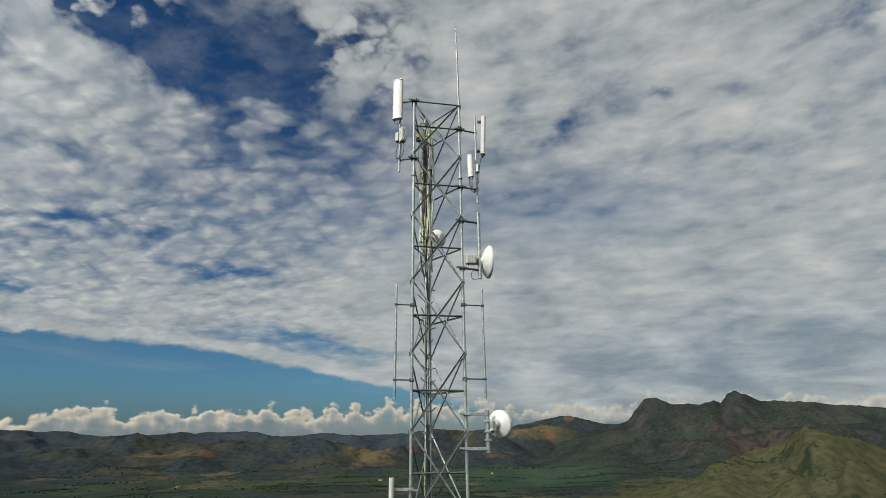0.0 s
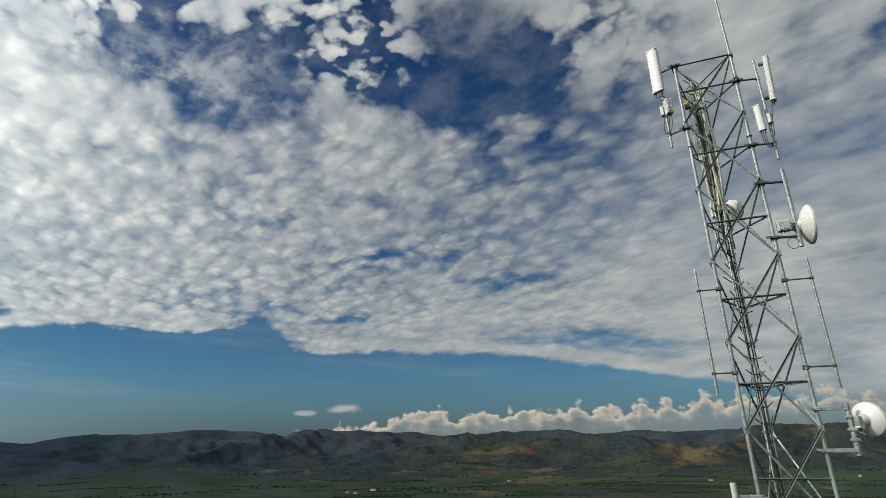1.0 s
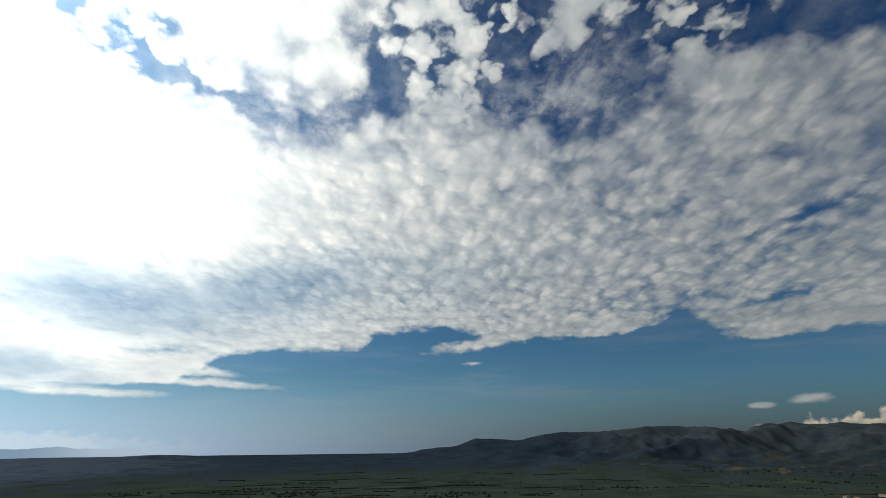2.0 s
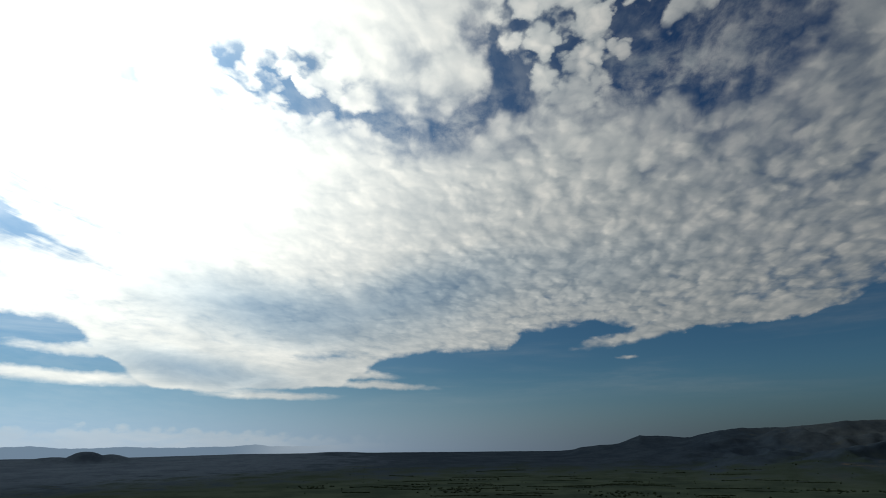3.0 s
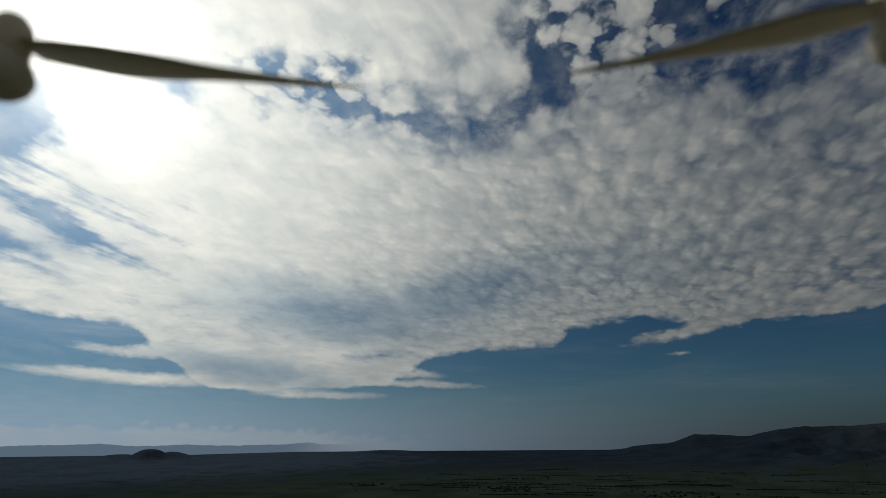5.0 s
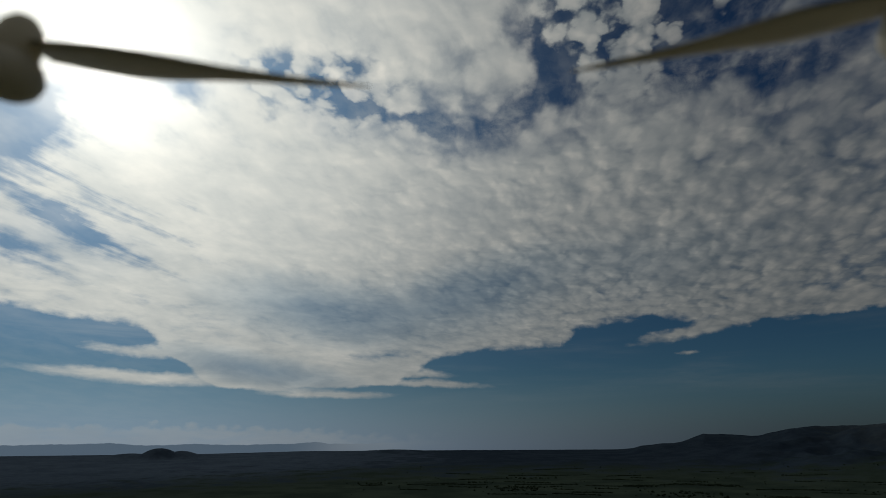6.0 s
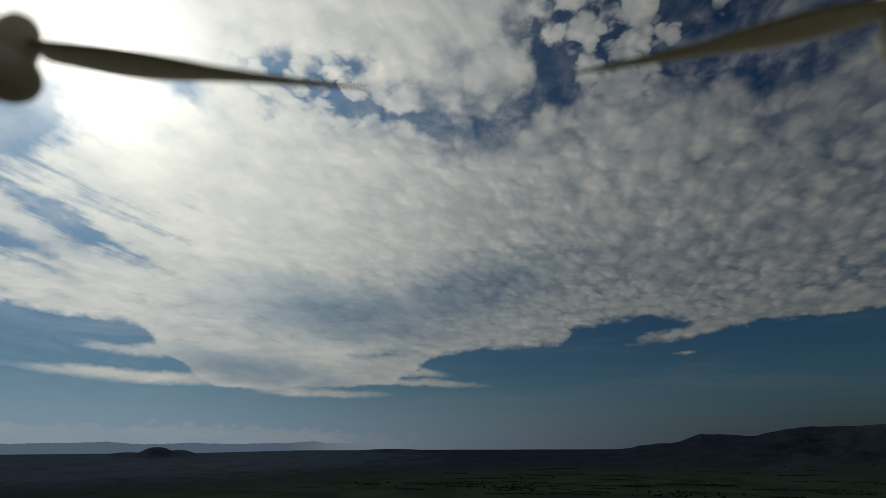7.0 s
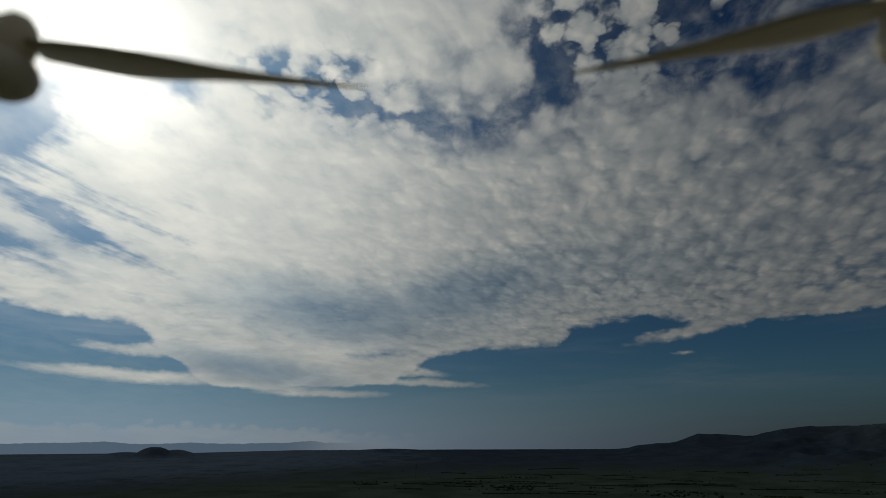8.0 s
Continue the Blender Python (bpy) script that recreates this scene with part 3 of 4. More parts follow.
# ---------------------------------------------------------------- mesh helpers
def part(name, bm, material, parent=None, label="", smooth=False):
    me = bpy.data.meshes.new(name)
    bm.to_mesh(me)
    bm.free()
    me.materials.append(material)
    if smooth:
        for f in me.polygons:
            f.use_smooth = True
    ob = new(name, me)
    ob.parent = parent
    if label:
        ob["label"] = label
    return ob


def thing(name, place, label, category, group=""):
    ob = new(name)
    ob.location = place
    ob.empty_display_size = 0.1
    return tagged(ob, label, category, group)


def along(p, q):
    p, q = Vector(p), Vector(q)
    d = q - p
    return Matrix.Translation(p) @ d.to_track_quat("Z", "Y").to_matrix().to_4x4(), d.length


def tube(bm, p, q, r, r2=None, n=12):
    m, length = along(p, q)
    bmesh.ops.create_cone(bm, cap_ends=True, segments=n, radius1=r, radius2=r if r2 is None else r2, depth=length,
                          matrix=m @ Matrix.Translation((0, 0, length / 2)))
    return bm


def block(bm, size, m, bevel=0.0):
    made = bmesh.ops.create_cube(bm, size=1.0, matrix=m @ Matrix.Diagonal((*size, 1)))
    if bevel:
        edges = list({e for v in made["verts"] for e in v.link_edges})
        bmesh.ops.bevel(bm, geom=edges, offset=bevel, segments=2, affect="EDGES", profile=0.6)
    return bm


def lathe(bm, profile, m, n=32):
    """Turns (radius, height) pairs round the z axis of m."""
    rings = []
    for r, h in profile:
        if r < 1e-6:
            rings.append([bm.verts.new(m @ Vector((0, 0, h)))])
        else:
            rings.append([bm.verts.new(m @ Vector((r * math.cos(2 * math.pi * k / n), r * math.sin(2 * math.pi * k / n), h))) for k in range(n)])
    for a, b in zip(rings, rings[1:]):
        for k in range(n):
            j = (k + 1) % n
            if len(a) == 1:
                bm.faces.new((a[0], b[k], b[j]))
            elif len(b) == 1:
                bm.faces.new((a[k], b[0], a[j]))
            else:
                bm.faces.new((a[k], b[k], b[j], a[j]))
    bmesh.ops.recalc_face_normals(bm, faces=bm.faces[:])
    return bm


def angle_bar(bm, p, q, leg, out, t=0.006):
    """A rolled angle from p to q; its corner points along out."""
    p, q, out = Vector(p), Vector(q), Vector(out)
    d = (q - p).normalized()
    a = (out - d * out.dot(d)).normalized()
    b = d.cross(a)
    ring = [(0, 0), (leg, 0), (leg, t), (t, t), (t, leg), (0, leg)]
    ends = [[bm.verts.new(e - a * (u + v) * 0.7071 + b * (u - v) * 0.7071) for u, v in ring] for e in (p, q)]
    for k in range(6):
        j = (k + 1) % 6
        bm.faces.new((ends[0][k], ends[0][j], ends[1][j], ends[1][k]))
    bm.faces.new(ends[0][::-1])
    bm.faces.new(ends[1])
    bmesh.ops.recalc_face_normals(bm, faces=bm.faces[:])
    return bm


def pipe_run(bm, points, r, n=8):
    """A cable bent through the points."""
    pts = [Vector(p) for p in points]
    rings = []
    side = None
    for k, p in enumerate(pts):
        d = (pts[min(k + 1, len(pts) - 1)] - pts[max(k - 1, 0)]).normalized()
        if side is None:
            side = d.orthogonal().normalized()
        side = (side - d * side.dot(d)).normalized()
        up = d.cross(side)
        rings.append([bm.verts.new(p + (side * math.cos(2 * math.pi * j / n) + up * math.sin(2 * math.pi * j / n)) * r) for j in range(n)])
    for a, b in zip(rings, rings[1:]):
        for k in range(n):
            j = (k + 1) % n
            bm.faces.new((a[k], a[j], b[j], b[k]))
    bm.faces.new(rings[0][::-1])
    bm.faces.new(rings[-1])
    return bm


def bezier(a, b, c, d, steps=14):
    a, b, c, d = (Vector(v) for v in (a, b, c, d))
    return [a * (1 - s) ** 3 + b * 3 * s * (1 - s) ** 2 + c * 3 * s * s * (1 - s) + d * s ** 3 for s in (k / steps for k in range(steps + 1))]


# ---------------------------------------------------------------- the land
TOWER_FOOT = -18.0


def lattice_noise(x, y, seed):
    xi, yi = np.floor(x).astype(np.int64), np.floor(y).astype(np.int64)
    fx, fy = x - xi, y - yi
    fx, fy = fx * fx * (3 - 2 * fx), fy * fy * (3 - 2 * fy)

    def rnd(a, b):
        h = (a * 374761393 + b * 668265263 + seed * 974634777) & 0xFFFFFFFF
        h = ((h ^ (h >> 13)) * 1274126177) & 0xFFFFFFFF
        return ((h ^ (h >> 16)) & 0xFFFF) / 65535.0

    return (rnd(xi, yi) * (1 - fx) + rnd(xi + 1, yi) * fx) * (1 - fy) + (rnd(xi, yi + 1) * (1 - fx) + rnd(xi + 1, yi + 1) * fx) * fy


def rugged(x, y, size, octaves, seed, ridged=False):
    total, amp, norm = 0.0, 1.0, 0.0
    for k in range(octaves):
        n = lattice_noise(x / size + 31.7 * k, y / size - 17.3 * k, seed + k)
        if ridged:
            n = 1 - np.abs(2 * n - 1)
        total, norm = total + amp * n, norm + amp
        amp, size = amp * 0.52, size / 2.05
    return total / norm


def land_height(bearing, r):
    x, y = r * np.sin(np.radians(bearing)), r * np.cos(np.radians(bearing))
    plain_z = np.interp(r, [0, 1200, 2600, 4000, 4950], [-165, -165, -135, -72, -33])
    # the plain sinks on the sun's side, baring the haze band painted in the sky
    plain_z = plain_z - 14 * np.clip((r - 3000) / 1900, 0, 1) * np.clip((-110 - bearing) / 9, 0, 1)
    z = plain_z + 10 * (rugged(x, y, 420, 4, 3) - 0.5) * np.clip(r / 1500, 0, 1) * np.interp(r, [3500, 4800], [1, 0.35])
    ridge = 0.5 * rugged(x, y, 520, 5, 11, True) + 0.5 * rugged(x, y, 190, 4, 17, True)
    rough = rugged(x, y, 170, 4, 23)

    def hill(b, rr, top, wide, deep, power=2.0, skew=0.0, rib=0.25):
        """A hill whose crest rises to an angle of top degrees over the level eye, at bearing b and distance rr."""
        nonlocal z
        base = np.interp(rr, [0, 1200, 2600, 4000, 4950], [-165, -165, -135, -72, -33])
        crest = rr * math.tan(radians(top)) - base
        u = (bearing - b + skew * (r - rr) / 100) / wide
        v = (r - rr) / deep
        q = np.sqrt(u * u + v * v)
        bump = np.exp(-np.power(q, power))
        shape = bump * (1 - rib * (1 - bump) ** 0.5 * (1 - ridge) * 1.9) + 0.06 * bump * (rough - 0.5)
        z = np.maximum(z, plain_z + crest * shape)

    def wall(b0, b1, rr, top0, top1, deep, rib=0.3, jag=0.3, seed=51, ends=2.6):
        """A long ridge between two bearings, its crest falling from top0 to top1 degrees."""
        nonlocal z
        base = np.interp(rr, [0, 1200, 2600, 4000, 4950], [-165, -165, -135, -72, -33])
        top = np.interp(bearing, [b0, b1], [top0, top1]) + jag * 4 * (rugged(bearing, 0 * bearing, 5.0, 5, seed) - 0.5)
        crest = rr * np.tan(np.radians(top)) - base
        u = np.maximum(np.maximum(b0 - bearing, bearing - b1), 0) / ends
        v = (r - rr - 90 * np.sin(bearing * 0.7)) / deep
        bump = np.exp(-np.power(np.sqrt(u * u + v * v), 1.8))
        shape = bump * (1 - rib * np.sqrt(1 - np.minimum(bump, 1)) * (1 - ridge) * 2.2) + 0.05 * bump * (rough - 0.5)
        z = np.maximum(z, plain_z + crest * shape)

    def crest(line, rr, deep, rib, jag, seed):
        """A long ridge whose skyline rises and falls along (bearing, degrees over the level eye)."""
        nonlocal z
        base = np.interp(rr, [0, 1200, 2600, 4000, 4950], [-165, -165, -135, -72, -33])
        at, tops = [p[0] for p in line], [p[1] for p in line]
        top = np.interp(bearing, at, tops) + jag * 2 * (rugged(bearing, 0 * bearing, 1.6, 4, seed) - 0.5)
        rise = rr * np.tan(np.radians(top)) - base
        u = np.maximum(np.maximum(at[0] - bearing, bearing - at[-1]), 0) / 1.3
        v = (r - rr - 60 * np.sin(bearing * 0.7)) / deep
        bump = np.exp(-np.power(np.sqrt(u * u + v * v), 1.7))
        shape = bump * (1 - rib * np.sqrt(1 - np.minimum(bump, 1)) * (1 - ridge) * 2.2) + 0.05 * bump * (rough - 0.5)
        z = np.maximum(z, plain_z + rise * shape)

    # blue range along the horizon, ridge behind ridge
    crest([(-76.8, -0.1), (-75.2, 0.1), (-73.4, 0.25), (-71.4, 0.85), (-69.6, 0.80), (-67.0, 0.66), (-63, 1.27), (-58, 1.5), (-54.5, 1.68), (-50.6, 1.6), (-46, 1.2), (-43, 1.7), (-41, 1.35), (-36.5, 1.45)],
          4500, 460, 0.28, 0.12, 53)
    crest([(-36.5, 1.4), (-34.5, 1.45), (-30.4, 1.0), (-28.7, 1.2), (-26.4, 1.15), (-25.2, 1.45), (-23.8, 1.15), (-21.5, 1.15), (-19.4, 1.38), (-17, 1.05), (-8, 1.0), (4, 0.9)],
          4520, 430, 0.25, 0.16, 57)
    wall(-44, -20, 4150, 0.75, 0.65, 330, jag=0.35, seed=61, rib=0.35)
    wall(-60, -44, 4150, 0.6, 0.75, 330, jag=0.3, seed=67, rib=0.35)
    wall(-22, 4, 4200, 0.45, 0.55, 330, jag=0.35, seed=73, rib=0.35)
    crest([(4, 0.8), (6, 1.2), (8.1, 1.7), (10.2, 2.3), (12.1, 2.62), (13.4, 2.45), (15.3, 2.0), (18, 1.8)], 4450, 430, 0.45, 0.08, 61)
    crest([(-2, 0.3), (4, 0.6), (7, 0.7), (9.5, 1.2), (12, 1.0), (15, 0.6)], 4050, 330, 0.6, 0.2, 63)
    # brown foothills: a belt of broken ridges, and a few rounder hills in front
    folds = rugged(x + 900, y, 760, 5, 71, True)
    belt = np.exp(-((r - 3650) / 620.0) ** 2) * np.clip((bearing + 75) / 18, 0, 1) * np.clip((16 - bearing) / 6, 0, 1)
    z = z + belt * np.maximum(folds - 0.36, 0) * 330
    for b, rr, top, wide, deep in ((-33, 3200, 0.05, 3.0, 260), (-24, 3100, -0.5, 3.5, 240), (-6.5, 3250, -0.25, 3.0, 220), (5.5, 3700, 0.9, 3.5, 350),
                                   (8.5, 3950, 1.5, 3.5, 330)):
        hill(b, rr, top, wide, deep, 2.0, rib=0.45)
    # the rocky mountain with its two knobs, and its long shoulder
    crest([(11.5, 0.1), (14.1, 0.9), (16.5, 1.6), (18.0, 2.15), (18.8, 3.1), (19.7, 4.1), (20.9, 4.24), (22.3, 3.72), (24.7, 3.45), (25.8, 3.75), (26.4, 3.5), (27.0, 4.25), (27.7, 4.52), (28.5, 4.22),
           (29.6, 3.62), (31.9, 3.3), (33.5, 3.36), (35.0, 3.0), (38.3, 2.5), (46, 2.0)], 3500, 640, 0.5, 0.10, 51)
    wall(7.5, 20.0, 3420, -1.9, 1.9, 560, 0.45, 0.10, seed=83)
    wall(21.0, 30.0, 2950, 0.2, 1.0, 330, 0.7, 0.14, seed=87)
    wall(30.0, 40.0, 2900, 1.3, 1.6, 330, 0.7, 0.14, seed=88)
    # the near green hill and its spurs
    wall(24.5, 31.0, 2080, -1.75, -0.1, 300, 0.7, 0.06, seed=91, ends=2.0)
    wall(31.0, 32.4, 2080, 0.2, 1.35, 330, 0.6, 0.04, seed=91, ends=1.4)
    wall(32.4, 46.0, 2080, 1.35, -3.4, 360, 0.65, 0.06, seed=91, ends=1.4)
    wall(20.5, 28.0, 2050, -3.8, -2.0, 330, 0.35, 0.08, seed=92)
    wall(22.0, 30.0, 1860, -3.4, -1.7, 220, 0.4, 0.12, seed=93)
    wall(35.0, 46.0, 1800, -1.5, -1.9, 240, 0.75, 0.15, seed=95)
    hill(31.2, 1760, -2.6, 3.0, 170, 2.0, rib=0.5)
    hill(35.6, 1780, -1.4, 2.2, 170, 2.0, rib=0.5)
    # the lone flat-topped knob in the plain
    hill(-122.4, 4300, 0.12, 1.6, 120, 2.6, rib=0.05)
    hill(-120.6, 4330, -0.12, 1.8, 120, 2.0, rib=0.05)
    hill(-124.6, 4350, -0.30, 2.6, 120, 2.0, rib=0.05)
    hill(-101, 4700, -0.28, 4, 150, 2.0, rib=0.05)
    for b, top, wide in ((60, 2.2, 10), (85, 1.6, 14), (115, 1.2, 14), (150, 0.9, 18), (-165, 0.6, 12)):
        hill(b, 4400, top, wide, 420, 1.8)
    # crags and gullies on everything that stands above the plain
    above = np.clip((z - plain_z - 25) / 90, 0, 1)
    z = z + above * (np.interp(r, [3300, 4000], [15, 8]) * (rugged(x, y, 120, 4, 121, True) - 0.62) + np.interp(r, [3300, 4000], [8, 3]) * (rugged(x, y, 45, 3, 131) - 0.5))
    # the steep hill that carries the mast
    d = np.hypot(x, y - 13)
    z = np.maximum(z, TOWER_FOOT - 165 * (1 - np.exp(-np.maximum(d - 14, 0) ** 2 / 190.0 ** 2)) - np.maximum(d - 14, 0) * 0.02)
    return x, y, z


def build_land():
    bearings = np.concatenate([np.arange(-145, 48, 0.2), np.arange(48, 215, 1.5)])
    radii = np.concatenate([np.geomspace(4, 1450, 34), np.linspace(1480, 4950, 150)])
    B, R = np.meshgrid(bearings, radii)
    x, y, z = land_height(B, R)
    nb, nr = len(bearings), len(radii)
    verts = np.stack([x.ravel(), y.ravel(), z.ravel()], 1)
    i = np.arange(nr - 1)[:, None] * nb
    j = np.arange(nb)[None, :]
    k = (j + 1) % nb
    faces = np.stack([(i + j).ravel(), (i + k).ravel(), (i + nb + k).ravel(), (i + nb + j).ravel()], 1)
    hub = len(verts)
    verts = np.vstack([verts, [0, 0, float(z[0].mean())]])
    me = bpy.data.meshes.new("ground")
    me.from_pydata(verts.tolist(), [], faces.tolist() + [(hub, int(b), int(a)) for a, b in zip(range(nb), [*range(1, nb), 0])])
    me.polygons.foreach_set("use_smooth", [True] * len(me.polygons))
    me.materials.append(LAND)
    me.update()
    if me.polygons[0].normal.z < 0:
        me.flip_normals()
    return tagged(new("ground", me), "wide green and brown valley floor rising to dark forested hills", "ground", kind="structure")


ground = build_land()


# ---------------------------------------------------------------- woods, hedges and farms on the land
def leaf_material():
    m, g, p = shader("dark_foliage")
    at = g.node("ShaderNodeNewGeometry")
    tone = g.mix(at.outputs["Random Per Island"], (0.012, 0.020, 0.014, 1), (0.034, 0.048, 0.028, 1))
    g.put(p.inputs["Base Color"], g.mix(g.noise(at.outputs["Position"], 0.4, 3.0, 0.6), tone, (0.022, 0.032, 0.021, 1)))
    p.inputs["Roughness"].default_value, p.inputs["Specular IOR Level"].default_value = 0.95, 0.0
    return m


LEAF = leaf_material()
WHITEWASH = plain("whitewashed_wall", (0.34, 0.33, 0.30), 0.8, 0.0, 0.1, 0.6)
CLAY = plain("clay_tiles", (0.22, 0.10, 0.06), 0.85, 0.0, 0.25, 0.8)


def land_point(bearing, r):
    x, y, z = land_height(np.array([[float(bearing)]]), np.array([[float(r)]]))
    return float(x[0, 0]), float(y[0, 0]), float(z[0, 0])


def build_trees():
    """Crowns of single trees, hedges along the plots and copses, as uneven low clumps."""
    rng = np.random.default_rng(12)
    ball = bmesh.new()
    bmesh.ops.create_icosphere(ball, subdivisions=1, radius=1.0)
    unit = np.array([v.co[:] for v in ball.verts])
    tris = np.array([[v.index for v in f.verts] for f in ball.faces])
    ball.free()
    spots = []
    # hedges: short low rows, mostly across the line of sight
    for _ in range(110):
        b, r = rng.uniform(-105, 26), rng.uniform(1900, 3000)
        way, length = rng.uniform(-0.35, 0.35), rng.uniform(60, 260)
        for t in np.arange(0, length, 4.5):
            spots.append((b + math.degrees(t / r) * math.cos(way), r + t * math.sin(way) + rng.normal(0, 1.5), rng.uniform(1.4, 3.4)))
    # copses
    for _ in range(45):
        b, r, size = rng.uniform(-105, 30), rng.uniform(1900, 3000), rng.uniform(15, 55)
        for _ in range(int(size * 0.8)):
            spots.append((b + math.degrees(rng.normal(0, size * 1.8) / r), r + rng.normal(0, size * 0.5), rng.uniform(2.0, 4.5)))
    # scrub in the folds of the near hill and loose trees
    for _ in range(320):
        spots.append((rng.uniform(17, 46), rng.uniform(1650, 2150), rng.uniform(0.8, 2.2)))
    for _ in range(350):
        spots.append((rng.uniform(-105, 36), rng.uniform(1900, 3300), rng.uniform(1.5, 3.5)))
    spots = np.array(spots)
    x, y, z = land_height(spots[:, :1], spots[:, 1:2])
    n = len(spots)
    shape = unit[None] * (1 + rng.uniform(-0.28, 0.28, (n, len(unit), 1)))
    shape = shape * spots[:, 2][:, None, None] * np.stack([rng.uniform(0.8, 1.4, n), rng.uniform(0.8, 1.4, n), rng.uniform(0.7, 1.15, n)], 1)[:, None, :]
    shape = shape + np.stack([x[:, 0], y[:, 0], z[:, 0] + spots[:, 2] * 0.45], 1)[:, None, :]
    faces = (tris[None] + (np.arange(n) * len(unit))[:, None, None]).reshape(-1, 3)
    me = bpy.data.meshes.new("trees")
    me.from_pydata(shape.reshape(-1, 3).tolist(), [], faces.tolist())
    me.materials.append(LEAF)
    return tagged(new("trees", me), "dark green hedgerows, copses and scattered trees on the valley floor", "trees", kind="stuff")


build_trees()


def farmhouse(bearing, r, turn, long, wide, tall):
    x, y, z = land_point(bearing, r)
    ob = thing("farmhouse", (x, y, z - 0.5), "small whitewashed farm building with a clay tile roof", "house", "farm buildings")
    ob.rotation_euler = (0, 0, radians(turn))
    part("wall", block(bmesh.new(), (long, wide, tall + 0.5), Matrix.Translation((0, 0, tall / 2 + 0.25))), WHITEWASH, ob)
    bm = bmesh.new()
    l, w, h = long / 2 + 0.5, wide / 2 + 0.6, tall + 0.5
    ends = [[bm.verts.new((sx * l, -w, h)), bm.verts.new((sx * l, 0, h + wide * 0.3)), bm.verts.new((sx * l, w, h))] for sx in (-1, 1)]
    for i, j in ((0, 1), (1, 2), (2, 0)):
        bm.faces.new((ends[0][i], ends[0][j], ends[1][j], ends[1][i]))
    bm.faces.new(ends[0])
    bm.faces.new(ends[1][::-1])
    bmesh.ops.recalc_face_normals(bm, faces=bm.faces[:])
    part("roof", bm, CLAY, ob)
    return ob


for spot in ((-39.6, 2050, 20, 14, 8, 4), (-40.3, 2090, 100, 18, 9, 4), (-37.9, 2150, 10, 22, 9, 4), (-24.6, 2450, 60, 16, 8, 4), (-6.4, 2500, 15, 15, 8, 4), (4.6, 2650, 80, 20, 9, 5)):
    farmhouse(*spot)

# ---------------------------------------------------------------- the lattice mast
LEGS = [Vector((-0.75, 12.54, 0)), Vector((0.48, 12.77, 0)), Vector((-0.36, 13.70, 0))]
MIDDLE = (LEGS[0] + LEGS[1] + LEGS[2]) / 3
TOP, BAY, FIRST = 9.03, 1.752, 8.21


def build_mast():
    mast = thing("lattice_mast", (MIDDLE.x, MIDDLE.y, TOWER_FOOT), "tall three-legged galvanised steel lattice mast with crossed bracing", "mast")
    back = Matrix.Translation(mast.location).inverted()

    def add(name, bm, material=STEEL, label="", smooth=False):
        bm.transform(back)
        return part(name, bm, material, mast, label, smooth)

    def at(k, z):
        return Vector((LEGS[k].x, LEGS[k].y, z))

    for k in range(3):
        bm = tube(bmesh.new(), at(k, TOWER_FOOT - 0.6), at(k, TOP + 0.03), 0.042, 0.036, 16)
        z = FIRST - BAY * 0.86
        while z > TOWER_FOOT:
            tube(bm, at(k, z - 0.02), at(k, z + 0.02), 0.062, n=16)
            z -= BAY * 3
        add("leg", bm, STEEL, smooth=False)
    levels = [TOP - 0.03]
    z = FIRST
    while z > TOWER_FOOT:
        levels.append(z)
        z -= BAY
    for a, b in ((0, 1), (1, 2), (2, 0)):
        out = (LEGS[a] + LEGS[b]) / 2 - MIDDLE
        shift = out.normalized() * 0.03
        for z in levels:
            # struts seen from below: their shade is in the steel colour
            add("strut", angle_bar(bmesh.new(), at(a, z) + shift, at(b, z) + shift, 0.034, out), SHADED_STEEL)
        z = FIRST + BAY / 2
        tops = [z - BAY * k for k in range(len(levels) - 1)]
        for z in tops:
            hi, lo = min(z, TOP - 0.05), max(z - BAY, TOWER_FOOT)
            # per face, the diagonal that lies in shade gets the darkened steel
            first, second = (SHADED_STEEL, STEEL) if a == 1 else (STEEL, SHADED_STEEL)
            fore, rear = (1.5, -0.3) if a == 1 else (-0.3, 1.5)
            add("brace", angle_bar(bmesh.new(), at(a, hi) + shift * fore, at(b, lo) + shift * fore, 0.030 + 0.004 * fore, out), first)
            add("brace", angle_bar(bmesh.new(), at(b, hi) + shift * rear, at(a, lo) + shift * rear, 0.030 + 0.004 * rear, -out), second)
            for k in (a, b):
                add("gusset", block(bmesh.new(), (0.10, 0.012, 0.13), Matrix.Translation(at(k, lo) + shift) @ out.to_track_quat("Y", "Z").to_matrix().to_4x4(), 0.004), STEEL)
    # climbing ladder inside the mast, its rungs reaching past the rails
    foot, side = Vector((-0.40, 13.22, 0)), Vector((0.14, 0.26, 0))
    for s in (-0.42, 0.42):
        p = foot + side * s
        add("ladder_rail", tube(bmesh.new(), (p.x, p.y, TOWER_FOOT), (p.x, p.y, TOP - 0.2), 0.019, n=10))
    z = TOWER_FOOT + 0.3
    random.seed(9)
    while z < TOP - 0.3:
        reach = side * random.uniform(0.9, 1.35)
        bend = Vector((0.05 * random.uniform(-1, 1), 0, random.uniform(0.05, 0.16)))
        add("rung", pipe_run(bmesh.new(), [tuple(foot + reach + bend + Vector((0, 0, z))), tuple(foot + reach * 0.4 + Vector((0, 0, z))), tuple(foot - reach * 0.4 + Vector((0, 0, z))), tuple(foot - reach + bend + Vector((0, 0, z)))], 0.012, 7), DARK_STEEL)
        z += 0.33
    random.seed(5)
